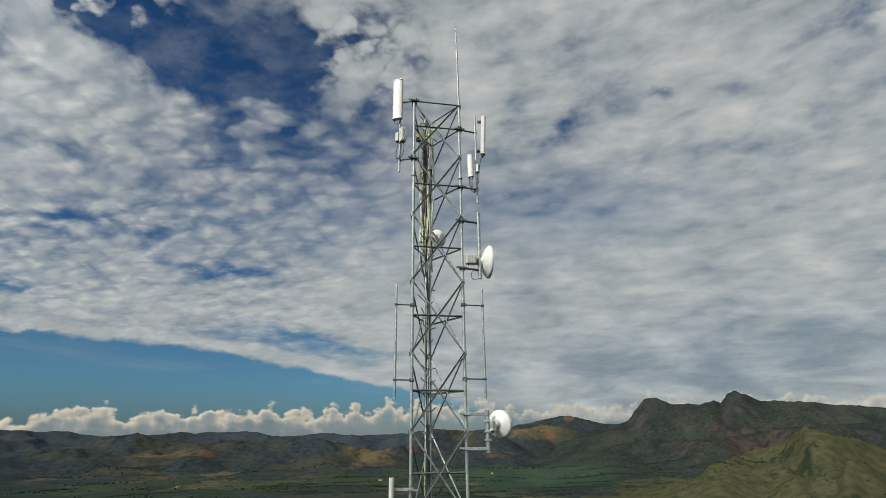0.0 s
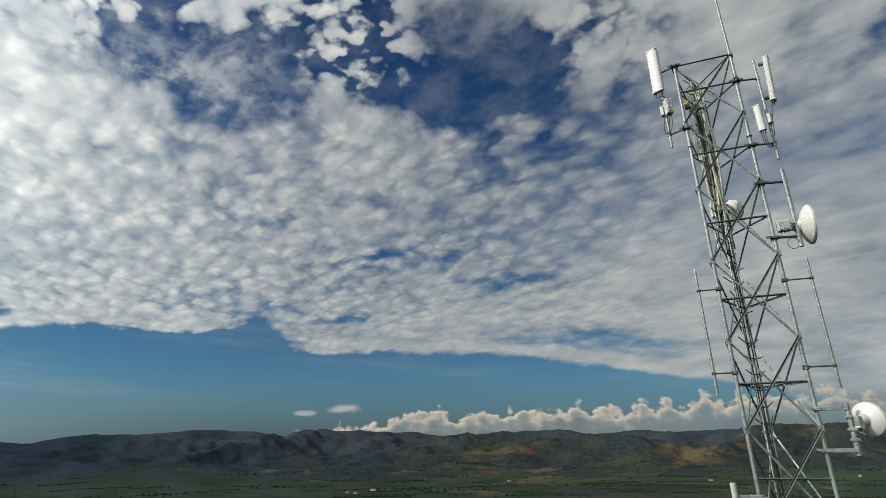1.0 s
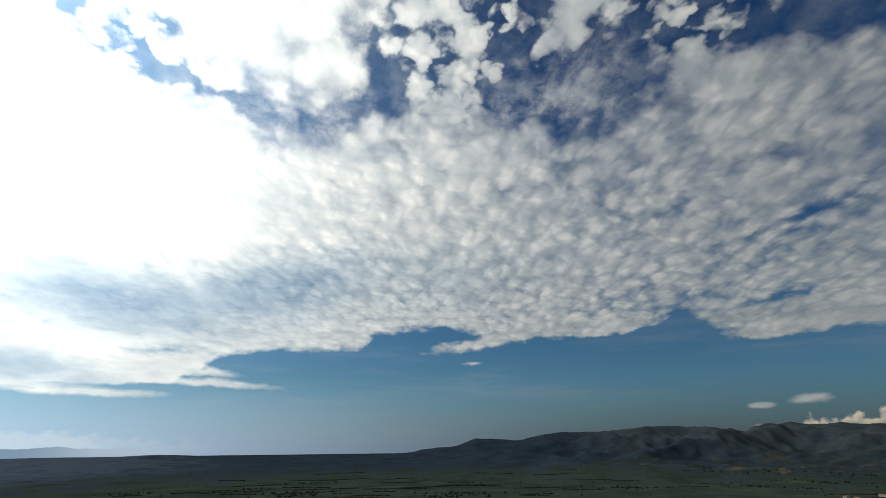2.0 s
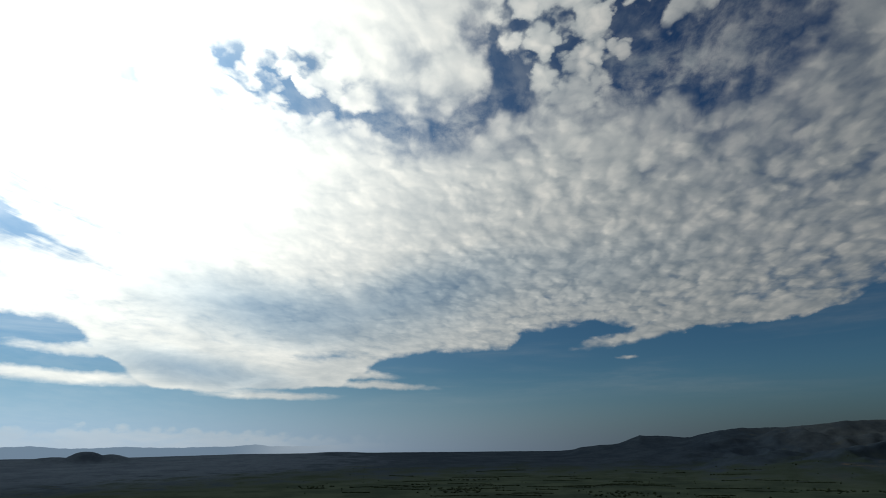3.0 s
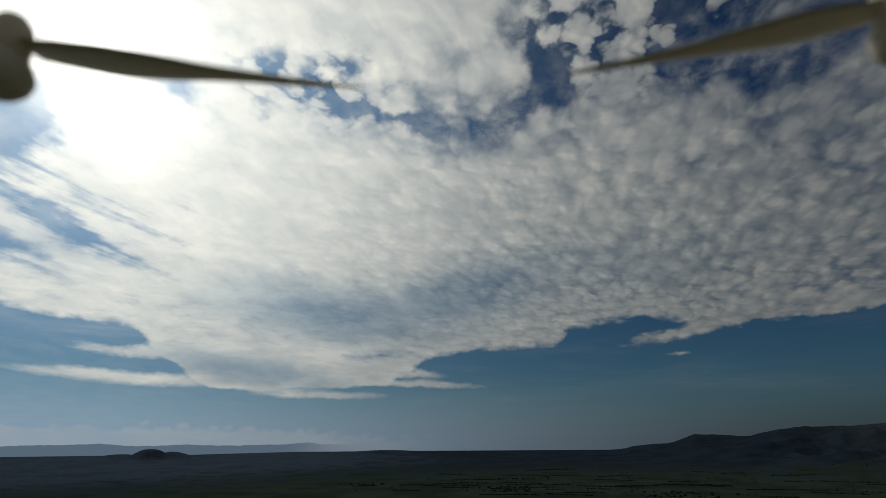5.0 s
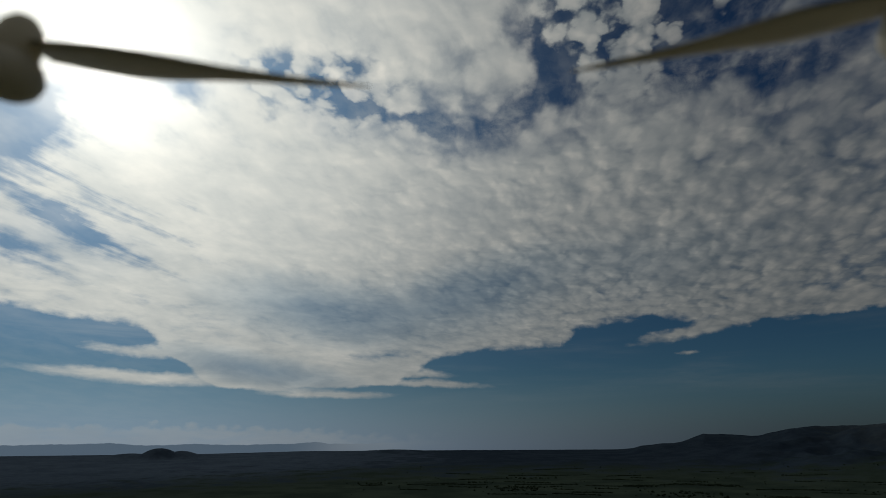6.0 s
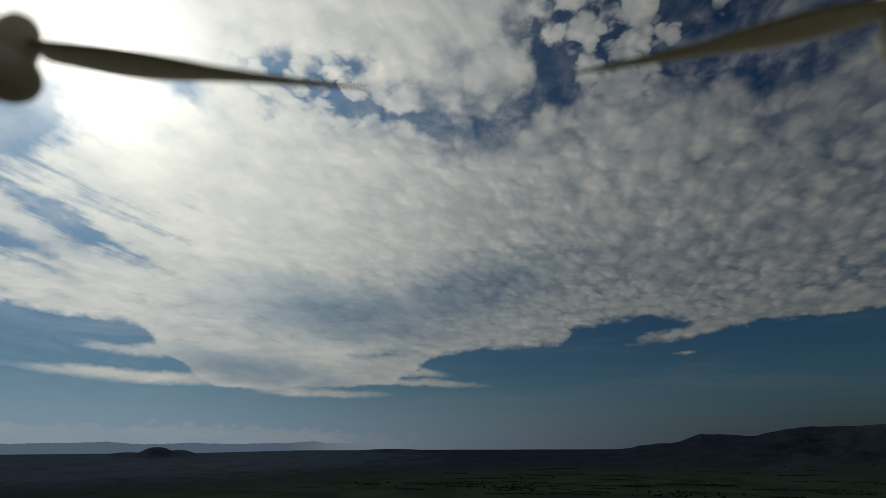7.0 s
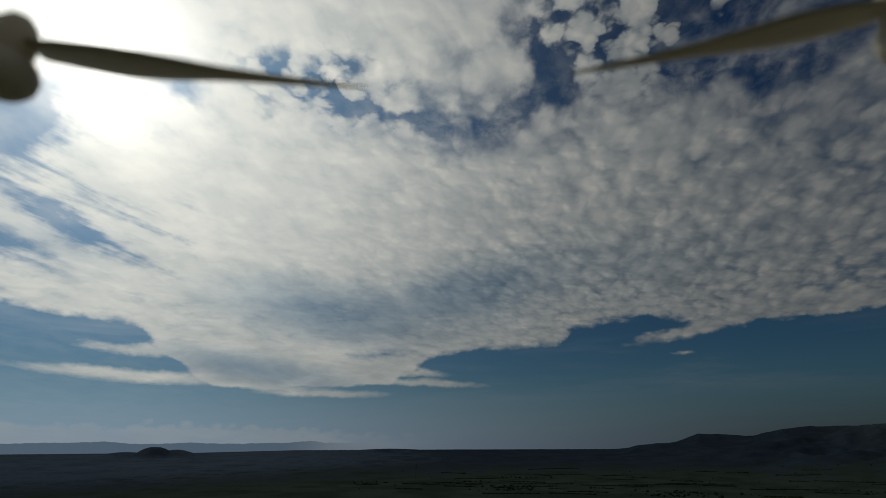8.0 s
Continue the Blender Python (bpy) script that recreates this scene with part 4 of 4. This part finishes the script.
    runs = [(-0.42, 13.10, 0.012, RUBBER, 8.6), (-0.38, 13.14, 0.011, RUBBER, 8.4), (-0.345, 13.16, 0.012, DARK_STEEL, 8.3), (-0.46, 13.06, 0.010, CABLE_PALE, 8.7)]
    runs += [(-0.50 + 0.035 * k, 13.02 + 0.02 * (k % 3), 0.017, (CABLE_PALE, RUBBER, CASING, CABLE_PALE, RUBBER)[k % 5], 8.75 - 0.12 * k) for k in range(8)]
    for k, (cx, cy, r, mat, top) in enumerate(runs):
        start = TOWER_FOOT if k < 4 else 5.9 - 0.12 * k
        sway = 0.014 if k < 4 else 0.032
        pts = [(cx + sway * math.sin(z * 1.7 + cx * 40), cy + sway * math.cos(z * 1.3 + cx * 70), z) for z in np.arange(start, top, 0.3)]
        add("feeder_cable", pipe_run(bmesh.new(), pts, r), mat, smooth=True)
    # a crowded tray of feeders in the upper bays, some leaving it towards the antennas
    tray = block(bmesh.new(), (0.20, 0.012, 3.6), Matrix.Translation((-0.47, 13.16, 6.9)) @ Matrix.Rotation(0.9, 4, "Z"), 0.003)
    for dx in (-0.10, 0.10):
        block(tray, (0.012, 0.05, 3.6), Matrix.Translation((-0.47, 13.16, 6.9)) @ Matrix.Rotation(0.9, 4, "Z") @ Matrix.Translation((dx, -0.02, 0)), 0.003)
    add("cable_tray", tray, STEEL, "perforated cable tray")
    random.seed(15)
    for k in range(13):
        cx, cy = -0.60 + 0.026 * k, 12.96 + 0.035 * (k % 4)
        low, high = random.uniform(3.9, 5.6), random.uniform(6.8, 8.7)
        lean = random.uniform(-0.09, 0.09)
        pts = [(cx + lean * (z - low) / 4 + 0.03 * math.sin(z * 2.3 + k), cy + 0.025 * math.cos(z * 1.9 + 2 * k), z) for z in np.arange(low, high, 0.25)]
        x0, y0, z0 = pts[-1]
        aim = random.choice((-1, 1))
        pts += [(x0 + aim * 0.05, y0 - 0.03, z0 + 0.12), (x0 + aim * 0.14, y0 - 0.06, z0 + 0.14), (x0 + aim * 0.22, y0 - 0.08, z0 + 0.05)]
        add("feeder_cable", pipe_run(bmesh.new(), pts, random.choice((0.011, 0.014, 0.017)), 7), random.choice((CABLE_PALE, CABLE_PALE, CASING, RUBBER)), smooth=True)
    for z in np.arange(-1.5, 8.5, 0.9):
        add("cable_bracket", block(bmesh.new(), (0.26, 0.03, 0.035), Matrix.Translation((-0.41, 13.13, z)) @ Matrix.Rotation(0.9, 4, "Z"), 0.004), STEEL)
    return mast


mast = build_mast()


# ---------------------------------------------------------------- antennas and their mounts
def clamp_at(mount, p, m=DARK_STEEL):
    bm = block(bmesh.new(), (0.15, 0.11, 0.06), Matrix.Translation(p), 0.008)
    block(bm, (0.30, 0.025, 0.045), Matrix.Translation(Vector(p) + Vector((0.0, -0.07, 0.0))) @ Matrix.Rotation(0.12, 4, "Y"), 0.004)
    for dx, dz in ((-0.06, -0.02), (0.06, 0.02), (-0.06, 0.02), (0.06, -0.02)):
        tube(bm, Vector(p) + Vector((dx, -0.13, dz)), Vector(p) + Vector((dx, 0.13, dz)), 0.008, n=6)
    return part("clamp", bm, m, mount)


def mount_on_leg(label, leg, x, y, low, high, arms, r=0.03, thin=0.022, group="antenna mounts"):
    """An upright pipe held off a mast leg by level arms."""
    mount = thing("antenna_mount", (0, 0, 0), label, "antenna mount", group)
    part("pipe", tube(bmesh.new(), (x, y, low), (x, y, high), r, n=16), STEEL, mount, "upright galvanised pipe")
    for z in arms:
        part("arm", tube(bmesh.new(), (x, y, z), (LEGS[leg].x, LEGS[leg].y - 0.02, z + 0.01), thin, n=10), DARK_STEEL, mount)
        clamp_at(mount, (LEGS[leg].x, LEGS[leg].y, z + 0.01))
        part("u_bolt", tube(tube(bmesh.new(), (x - 0.05, y, z - 0.03), (x + 0.05, y, z - 0.03), 0.012, n=8), (x - 0.05, y, z + 0.03), (x + 0.05, y, z + 0.03), 0.012, n=8), DARK_STEEL, mount)
    return mount


def panel_antenna(label, x, y, low, high, wide, deep, turn, tilt=0.0):
    """A tall sector antenna, its face along -y before turning about z."""
    tall = high - low
    ob = thing("panel_antenna", (x, y, low), label, "antenna", "sector antennas")
    ob.rotation_euler = (radians(tilt), 0, radians(turn))
    bm = bmesh.new()
    ring = []
    for k in range(13):
        a = math.pi * k / 12
        ring.append((wide / 2 * math.cos(a) * (1 if abs(math.cos(a)) > 0.2 else 1), -deep * 0.55 * math.sin(a) ** 0.6))
    ring += [(-wide / 2, deep * 0.45), (wide / 2, deep * 0.45)]
    ends = [[bm.verts.new((u, v, h)) for u, v in ring] for h in (0.03, tall - 0.03)]
    n = len(ring)
    for k in range(n):
        bm.faces.new((ends[0][k], ends[0][(k + 1) % n], ends[1][(k + 1) % n], ends[1][k]))
    bm.faces.new(ends[0][::-1])
    bm.faces.new(ends[1])
    bmesh.ops.recalc_face_normals(bm, faces=bm.faces[:])
    shell = part("radome", bm, RADOME, ob)
    for h in (0.0, tall - 0.032):
        part("end_cap", block(bmesh.new(), (wide * 1.01, deep * 0.98, 0.032), Matrix.Translation((0, -deep * 0.05, h + 0.016)), 0.008), CASING, shell)
    for dx in (-0.3, 0.3):
        part("connector", tube(bmesh.new(), (dx * wide, 0, -0.07), (dx * wide, 0, 0.01), 0.016, n=10), RUBBER, shell, "black threaded connector")
    for h in (0.12, tall - 0.15):
        part("bracket", block(bmesh.new(), (0.07, 0.12, 0.06), Matrix.Translation((0, deep * 0.45 + 0.05, h)), 0.006), DARK_STEEL, ob)
    return ob


def radio_box(label, m, size, fins=True):
    ob = thing("radio_unit", (0, 0, 0), label, "radio unit", "radio units")
    ob.matrix_world = m
    w, d, h = size
    shell = part("casing", block(bmesh.new(), size, Matrix(), 0.012), CASING, ob)
    if fins:
        for k in range(6):
            part("fin", block(bmesh.new(), (w * 0.06, 0.02, h * 0.8), Matrix.Translation(((k - 2.5) * w * 0.14, -d / 2 - 0.008, 0))), CASING, shell)
    for dx in (-0.25, 0.0, 0.25):
        part("connector", tube(bmesh.new(), (dx * w, 0, -h / 2 - 0.04), (dx * w, 0, -h / 2 + 0.01), 0.013, n=8), RUBBER, shell)
    return ob


def dish_antenna(label, place, axis, dia, shroud=0.10, bulge=0.10):
    """A round microwave antenna: reflector, rim, domed radome, hub behind; axis is where it points."""
    ob = thing("dish_antenna", place, label, "dish antenna", "dish antennas")
    turn = Vector(axis).to_track_quat("Z", "Y")
    ob.rotation_mode = "QUATERNION"
    ob.rotation_quaternion = turn
    r = dia / 2
    depth = dia * 0.22
    bowl = [(r * k / 14, depth * (k / 14) ** 2) for k in range(15)] + [(r, depth + shroud)] + [(r * 0.985, depth + shroud)]
    bowl_part = part("reflector", lathe(bmesh.new(), bowl, Matrix(), 48), RADOME, ob, smooth=True)
    rim = [(r * 0.985, depth + shroud - 0.012), (r * 1.015, depth + shroud - 0.012), (r * 1.015, depth + shroud + 0.012), (r * 0.985, depth + shroud + 0.012)]
    part("rim", lathe(bmesh.new(), rim, Matrix(), 48), CASING, bowl_part)
    dome = [(r * 0.99 * math.cos(k / 10 * math.pi / 2), depth + shroud + bulge * dia * math.sin(k / 10 * math.pi / 2)) for k in range(10)] + [(0, depth + shroud + bulge * dia)]
    part("radome", lathe(bmesh.new(), dome, Matrix(), 48), RADOME, ob, smooth=True)
    part("hub", lathe(bmesh.new(), [(0, -0.10), (dia * 0.10, -0.10), (dia * 0.14, -0.07), (dia * 0.16, -0.02), (dia * 0.2, 0.03)], Matrix(), 24), CASING, ob, "pale cast mounting hub")
    part("bracket", block(bmesh.new(), (0.10, 0.16, 0.10), Matrix.Translation((0, 0, -0.15)), 0.01), STEEL, ob)
    return ob


def loose_cable(label, points, r=0.009, mat=None):
    ob = part("cable", pipe_run(bmesh.new(), points, r), mat or RUBBER, None, smooth=True)
    return tagged(ob, label, "cable", "jumper cables")


# upper sector with its radio
mount_on_leg("galvanised pipe mount clamped to the mast beside a sector antenna", 0, -1.14, 12.60, 6.83, 9.72, (8.99, 7.18))
panel_antenna("white upright sector antenna on a galvanised pipe", -1.205, 12.50, 8.39, 9.68, 0.27, 0.12, -18)
radio_box("light grey radio unit hung below the sector antenna", pose(-1.05, 12.50, 7.90, 0, 0, 30), (0.15, 0.16, 0.42))
radio_box("narrow light grey filter box strapped to the pipe", pose(-1.205, 12.56, 7.86, 0, 0, -10), (0.08, 0.10, 0.26), False)
for dx, dz in ((-0.05, 0.0), (0.03, 0.02)):
    loose_cable("black jumper cable between sector antenna and radio unit", bezier((-1.235 + dx, 12.5, 8.33), (-1.26 + dx, 12.48, 8.2), (-1.12 + dx, 12.46, 8.3), (-1.10 + dx, 12.5, 8.12)))
for dx in (0.0, 0.05, -0.09):
    loose_cable("black cable looping from radio unit to the pipe foot", bezier((-1.08 + dx, 12.5, 7.66), (-1.05 + dx * 1.8, 12.45, 7.35), (-1.2 + dx, 12.5, 7.1), (-1.13, 12.55, 7.22)))

# second sector on the far side
mount_on_leg("galvanised pipe mount holding a sector antenna and a small panel", 1, 0.93, 12.90, 6.02, 8.72, (8.19, 6.43))
panel_antenna("slim white sector antenna turned away from the mast", 1.125, 12.98, 7.54, 8.75, 0.17, 0.12, 80, 3)
panel_antenna("small white panel antenna on the pipe", 0.765, 12.80, 6.76, 7.42, 0.15, 0.09, -20, 3)
radio_box("small light grey junction box on the pipe", pose(0.95, 12.86, 7.05, 0, 0, 60), (0.10, 0.10, 0.24), False)
for k in range(3):
    loose_cable("black jumper cable hanging under the small panel antenna", bezier((0.73 + 0.035 * k, 12.8, 6.72), (0.70 + 0.03 * k, 12.76, 6.35), (0.86 + 0.04 * k, 12.8, 6.15), (0.92, 12.86, 6.45 + 0.08 * k)))
loose_cable("black jumper cable running down beside the pipe", bezier((1.1, 12.98, 7.48), (1.02, 12.9, 7.3), (1.0, 12.85, 6.9), (0.97, 12.86, 6.6)))

# large dish
mount_on_leg("stout galvanised pipe mount carrying a large dish antenna", 1, 0.93, 12.90, 3.94, 5.75, (5.46, 4.17), 0.045, 0.028)
dish_antenna("large white drum dish antenna with a domed cover", (0.965, 12.99, 4.43), (0.985, 0.19, 0.0), 0.84, 0.03, 0.02)
radio_box("light grey radio unit behind the large dish", pose(0.70, 12.82, 4.43, 0, 0, 5), (0.25, 0.14, 0.24))
loose_cable("thin black cable looped under the dish mount", [(0.80 + 0.10 * math.cos(a), 12.84, 4.02 + 0.12 * math.sin(a)) for a in np.linspace(0.2, 5.6, 22)], 0.007)

# whip antennas
def whip_antenna(label, x, y, low, high, leg, arms):
    ob = thing("whip_antenna", (x, y, low), label, "antenna", "whip antennas")
    tall = high - low
    part("mast_tube", tube(bmesh.new(), (0, 0, 0), (0, 0, tall * 0.45), 0.030, n=12), STEEL, ob)
    part("radome", tube(bmesh.new(), (0, 0, tall * 0.45), (0, 0, tall - 0.02), 0.027, 0.024, 12), STEEL, ob)
    part("tip", lathe(bmesh.new(), [(0.025, tall - 0.03), (0.025, tall - 0.01), (0.012, tall), (0, tall)], Matrix(), 12), CASING, ob)
    for z in arms:
        inner = LEGS[leg] - Vector((x, y, 0)) + Vector((0, 0, z - low))
        part("arm", tube(bmesh.new(), (0, 0, z - low), inner, 0.016, n=8), DARK_STEEL, ob)
        part("clamp", block(bmesh.new(), (0.12, 0.12, 0.07), Matrix.Translation(inner), 0.01), DARK_STEEL, ob)
        part("u_bolt", block(bmesh.new(), (0.08, 0.08, 0.05), Matrix.Translation((0, 0, z - low)), 0.008), DARK_STEEL, ob)
    return ob


whip_antenna("pale upright whip antenna on two short arms", -1.13, 12.45, 1.01, 3.68, 0, (3.19, 1.43))
whip_antenna("pale upright whip antenna on two short arms", 0.955, 12.88, 1.03, 3.69, 1, (3.24, 1.47))

# lower dish on its welded frame
frame_mount = thing("antenna_mount", (0, 0, 0), "square galvanised bracket frame holding the lower dish", "antenna mount", "antenna mounts")
part("pipe", tube(bmesh.new(), (0.97, 12.82, -0.15), (0.97, 12.82, 0.77), 0.05, n=16), STEEL, frame_mount)
part("arm", block(bmesh.new(), (0.50, 0.07, 0.07), Matrix.Translation((0.73, 12.79, 0.68)), 0.006), STEEL, frame_mount)
part("arm", block(bmesh.new(), (0.50, 0.07, 0.07), Matrix.Translation((0.73, 12.79, -0.06)), 0.006), STEEL, frame_mount)
clamp_at(frame_mount, (0.48, 12.77, 0.68), STEEL)
clamp_at(frame_mount, (0.48, 12.77, -0.06), STEEL)
for z in (0.52, 0.30, 0.12):
    part("u_bolt", block(bmesh.new(), (0.15, 0.13, 0.05), Matrix.Translation((0.97, 12.82, z)), 0.01), STEEL, frame_mount)
dish_antenna("white dish antenna clamped to a square bracket frame", (1.17, 12.90, 0.46), (0.62, 0.78, 0.06), 0.62, 0.06, 0.08)
radio_box("small radio unit on the back of the lower dish", pose(1.10, 12.83, 0.40, 0, 20, 45), (0.12, 0.12, 0.2), False)
loose_cable("black cable hanging from the lower dish", bezier((1.1, 12.8, 0.35), (1.08, 12.75, 0.05), (1.2, 12.8, -0.05), (1.1, 12.8, -0.2)), 0.008)

# dish behind the mast
dish_antenna("white dish antenna on the far leg of the mast", (-0.25, 14.02, 5.52), (0.25, 0.95, 0.0), 0.56, 0.08, 0.06)
radio_box("light grey radio unit on the far leg", pose(-0.56, 13.55, 5.38, 0, 0, 20), (0.16, 0.14, 0.36), False)
radio_box("light grey junction box by the ladder", pose(-0.34, 13.0, 7.28, 0, 0, 30), (0.08, 0.08, 0.34), False)

# lightning rod on the mast head
rod = thing("lightning_rod", (0.49, 12.70, 8.20), "tall slim galvanised lightning rod on the mast head", "lightning rod")
pole = part("pole", tube(bmesh.new(), (0, 0, 0), (-0.035, 0, 3.1), 0.036, 0.026, 12), STEEL, rod)
part("spike", tube(bmesh.new(), (-0.035, 0, 3.1), (-0.04, 0, 3.5), 0.016, 0.008, 8), STEEL, pole)
for k in range(3):
    a = 2 * math.pi * k / 3
    part("prong", tube(bmesh.new(), (-0.04, 0, 3.48), (-0.04 + 0.07 * math.cos(a), 0.07 * math.sin(a), 3.62), 0.005, 0.002, 6), STEEL, pole)
for z in (0.05, 0.72):
    part("clamp", block(bmesh.new(), (0.10, 0.16, 0.05), Matrix.Translation((0, 0.03, z)), 0.008), DARK_STEEL, rod)

# yellow lamp and its box by the ladder head
beacon = thing("beacon_lamp", (-0.655, 12.92, 7.95), "yellow warning lamp on a small box by the ladder", "lamp")
part("base", block(bmesh.new(), (0.12, 0.10, 0.10), Matrix.Translation((0, 0, 0.05)), 0.01), DARK_STEEL, beacon)
part("lens", lathe(bmesh.new(), [(0.06, 0.10), (0.065, 0.13), (0.06, 0.19), (0.04, 0.23), (0, 0.24)], Matrix(), 20), YELLOW, beacon, smooth=True)

# pipe at the lower edge
low_mount = thing("antenna_mount", (0, 0, 0), "thick pale pipe on a bracket low on the mast", "antenna mount", "antenna mounts")
part("pipe", tube(bmesh.new(), (-1.15, 12.42, -2.4), (-1.15, 12.42, -0.62), 0.055, n=16), CASING, low_mount)
for z in (-0.86, -2.0):
    part("arm", block(bmesh.new(), (0.40, 0.05, 0.05), Matrix.Translation((-0.95, 12.48, z)), 0.005), STEEL, low_mount)
    clamp_at(low_mount, (LEGS[0].x, LEGS[0].y, z), STEEL)

# ---------------------------------------------------------------- rotors of the hovering aircraft
def rotor(hub, toward, length, hand, label):
    ob = thing("rotor", hub, label, "rotor", "rotors")
    pod = [(0, -0.0165), (0.0045, -0.0163), (0.0075, -0.0152), (0.0095, -0.0130), (0.0103, -0.0100), (0.0100, -0.008), (0.0088, -0.005), (0.0078, -0.0035), (0.006, -0.003)]
    pod_part = part("motor_pod", lathe(bmesh.new(), pod, Matrix(), 32), PLASTIC, ob, smooth=True)
    nut = [(0.006, -0.004), (0.0070, -0.0025), (0.0070, 0.004), (0.0062, 0.009), (0.0040, 0.0125), (0, 0.0135)]
    part("spinner", lathe(bmesh.new(), nut, Matrix(), 24), PLASTIC, pod_part, smooth=True)
    heading = math.atan2(toward[1] - hub[1], toward[0] - hub[0])
    for flip in (0, 1):
        bm = bmesh.new()
        rings = []
        steps = 28
        for k in range(steps + 1):
            s = k / steps
            chord = (0.008 + 0.015 * math.exp(-((s - 0.22) / 0.26) ** 2) + 0.003 * (1 - s)) * max(0.03, 1 - s ** 4) ** 0.75
            pitch = hand * radians(15 - 8 * s)
            rad = 0.006 + s * length
            lift = 0.002 + 0.004 * s * s
            ring = []
            for u, th in ((-0.42, 0.0), (-0.2, 0.0011), (0.15, 0.0014), (0.42, 0.0006), (0.58, 0.0), (0.42, -0.0004), (0.15, -0.0006), (-0.2, -0.0006)):
                c, th = u * chord, th * (0.25 + 0.75 * (1 - s ** 3))
                ring.append(bm.verts.new((rad, c * math.cos(pitch) - th * math.sin(pitch), lift + c * math.sin(pitch) + th * math.cos(pitch))))
            rings.append(ring)
        for a, b in zip(rings, rings[1:]):
            for k in range(8):
                bm.faces.new((a[k], a[(k + 1) % 8], b[(k + 1) % 8], b[k]))
        bm.faces.new(rings[0])
        bm.faces.new(rings[-1][::-1])
        bmesh.ops.recalc_face_normals(bm, faces=bm.faces[:])
        bm.transform(Matrix.Rotation(heading + math.pi * flip, 4, "Z"))
        part("blade", bm, PLASTIC, ob, smooth=True)
    return ob


rotor((1.073, -0.154, 0.0935), (1.0355, -0.0485), 0.110, 1, "ivory plastic aircraft rotor with curved blades on a motor pod")
rotor((1.048, 0.137, 0.104), (1.0215, 0.0354), 0.102, -1, "ivory plastic aircraft rotor with curved blades on a motor pod")
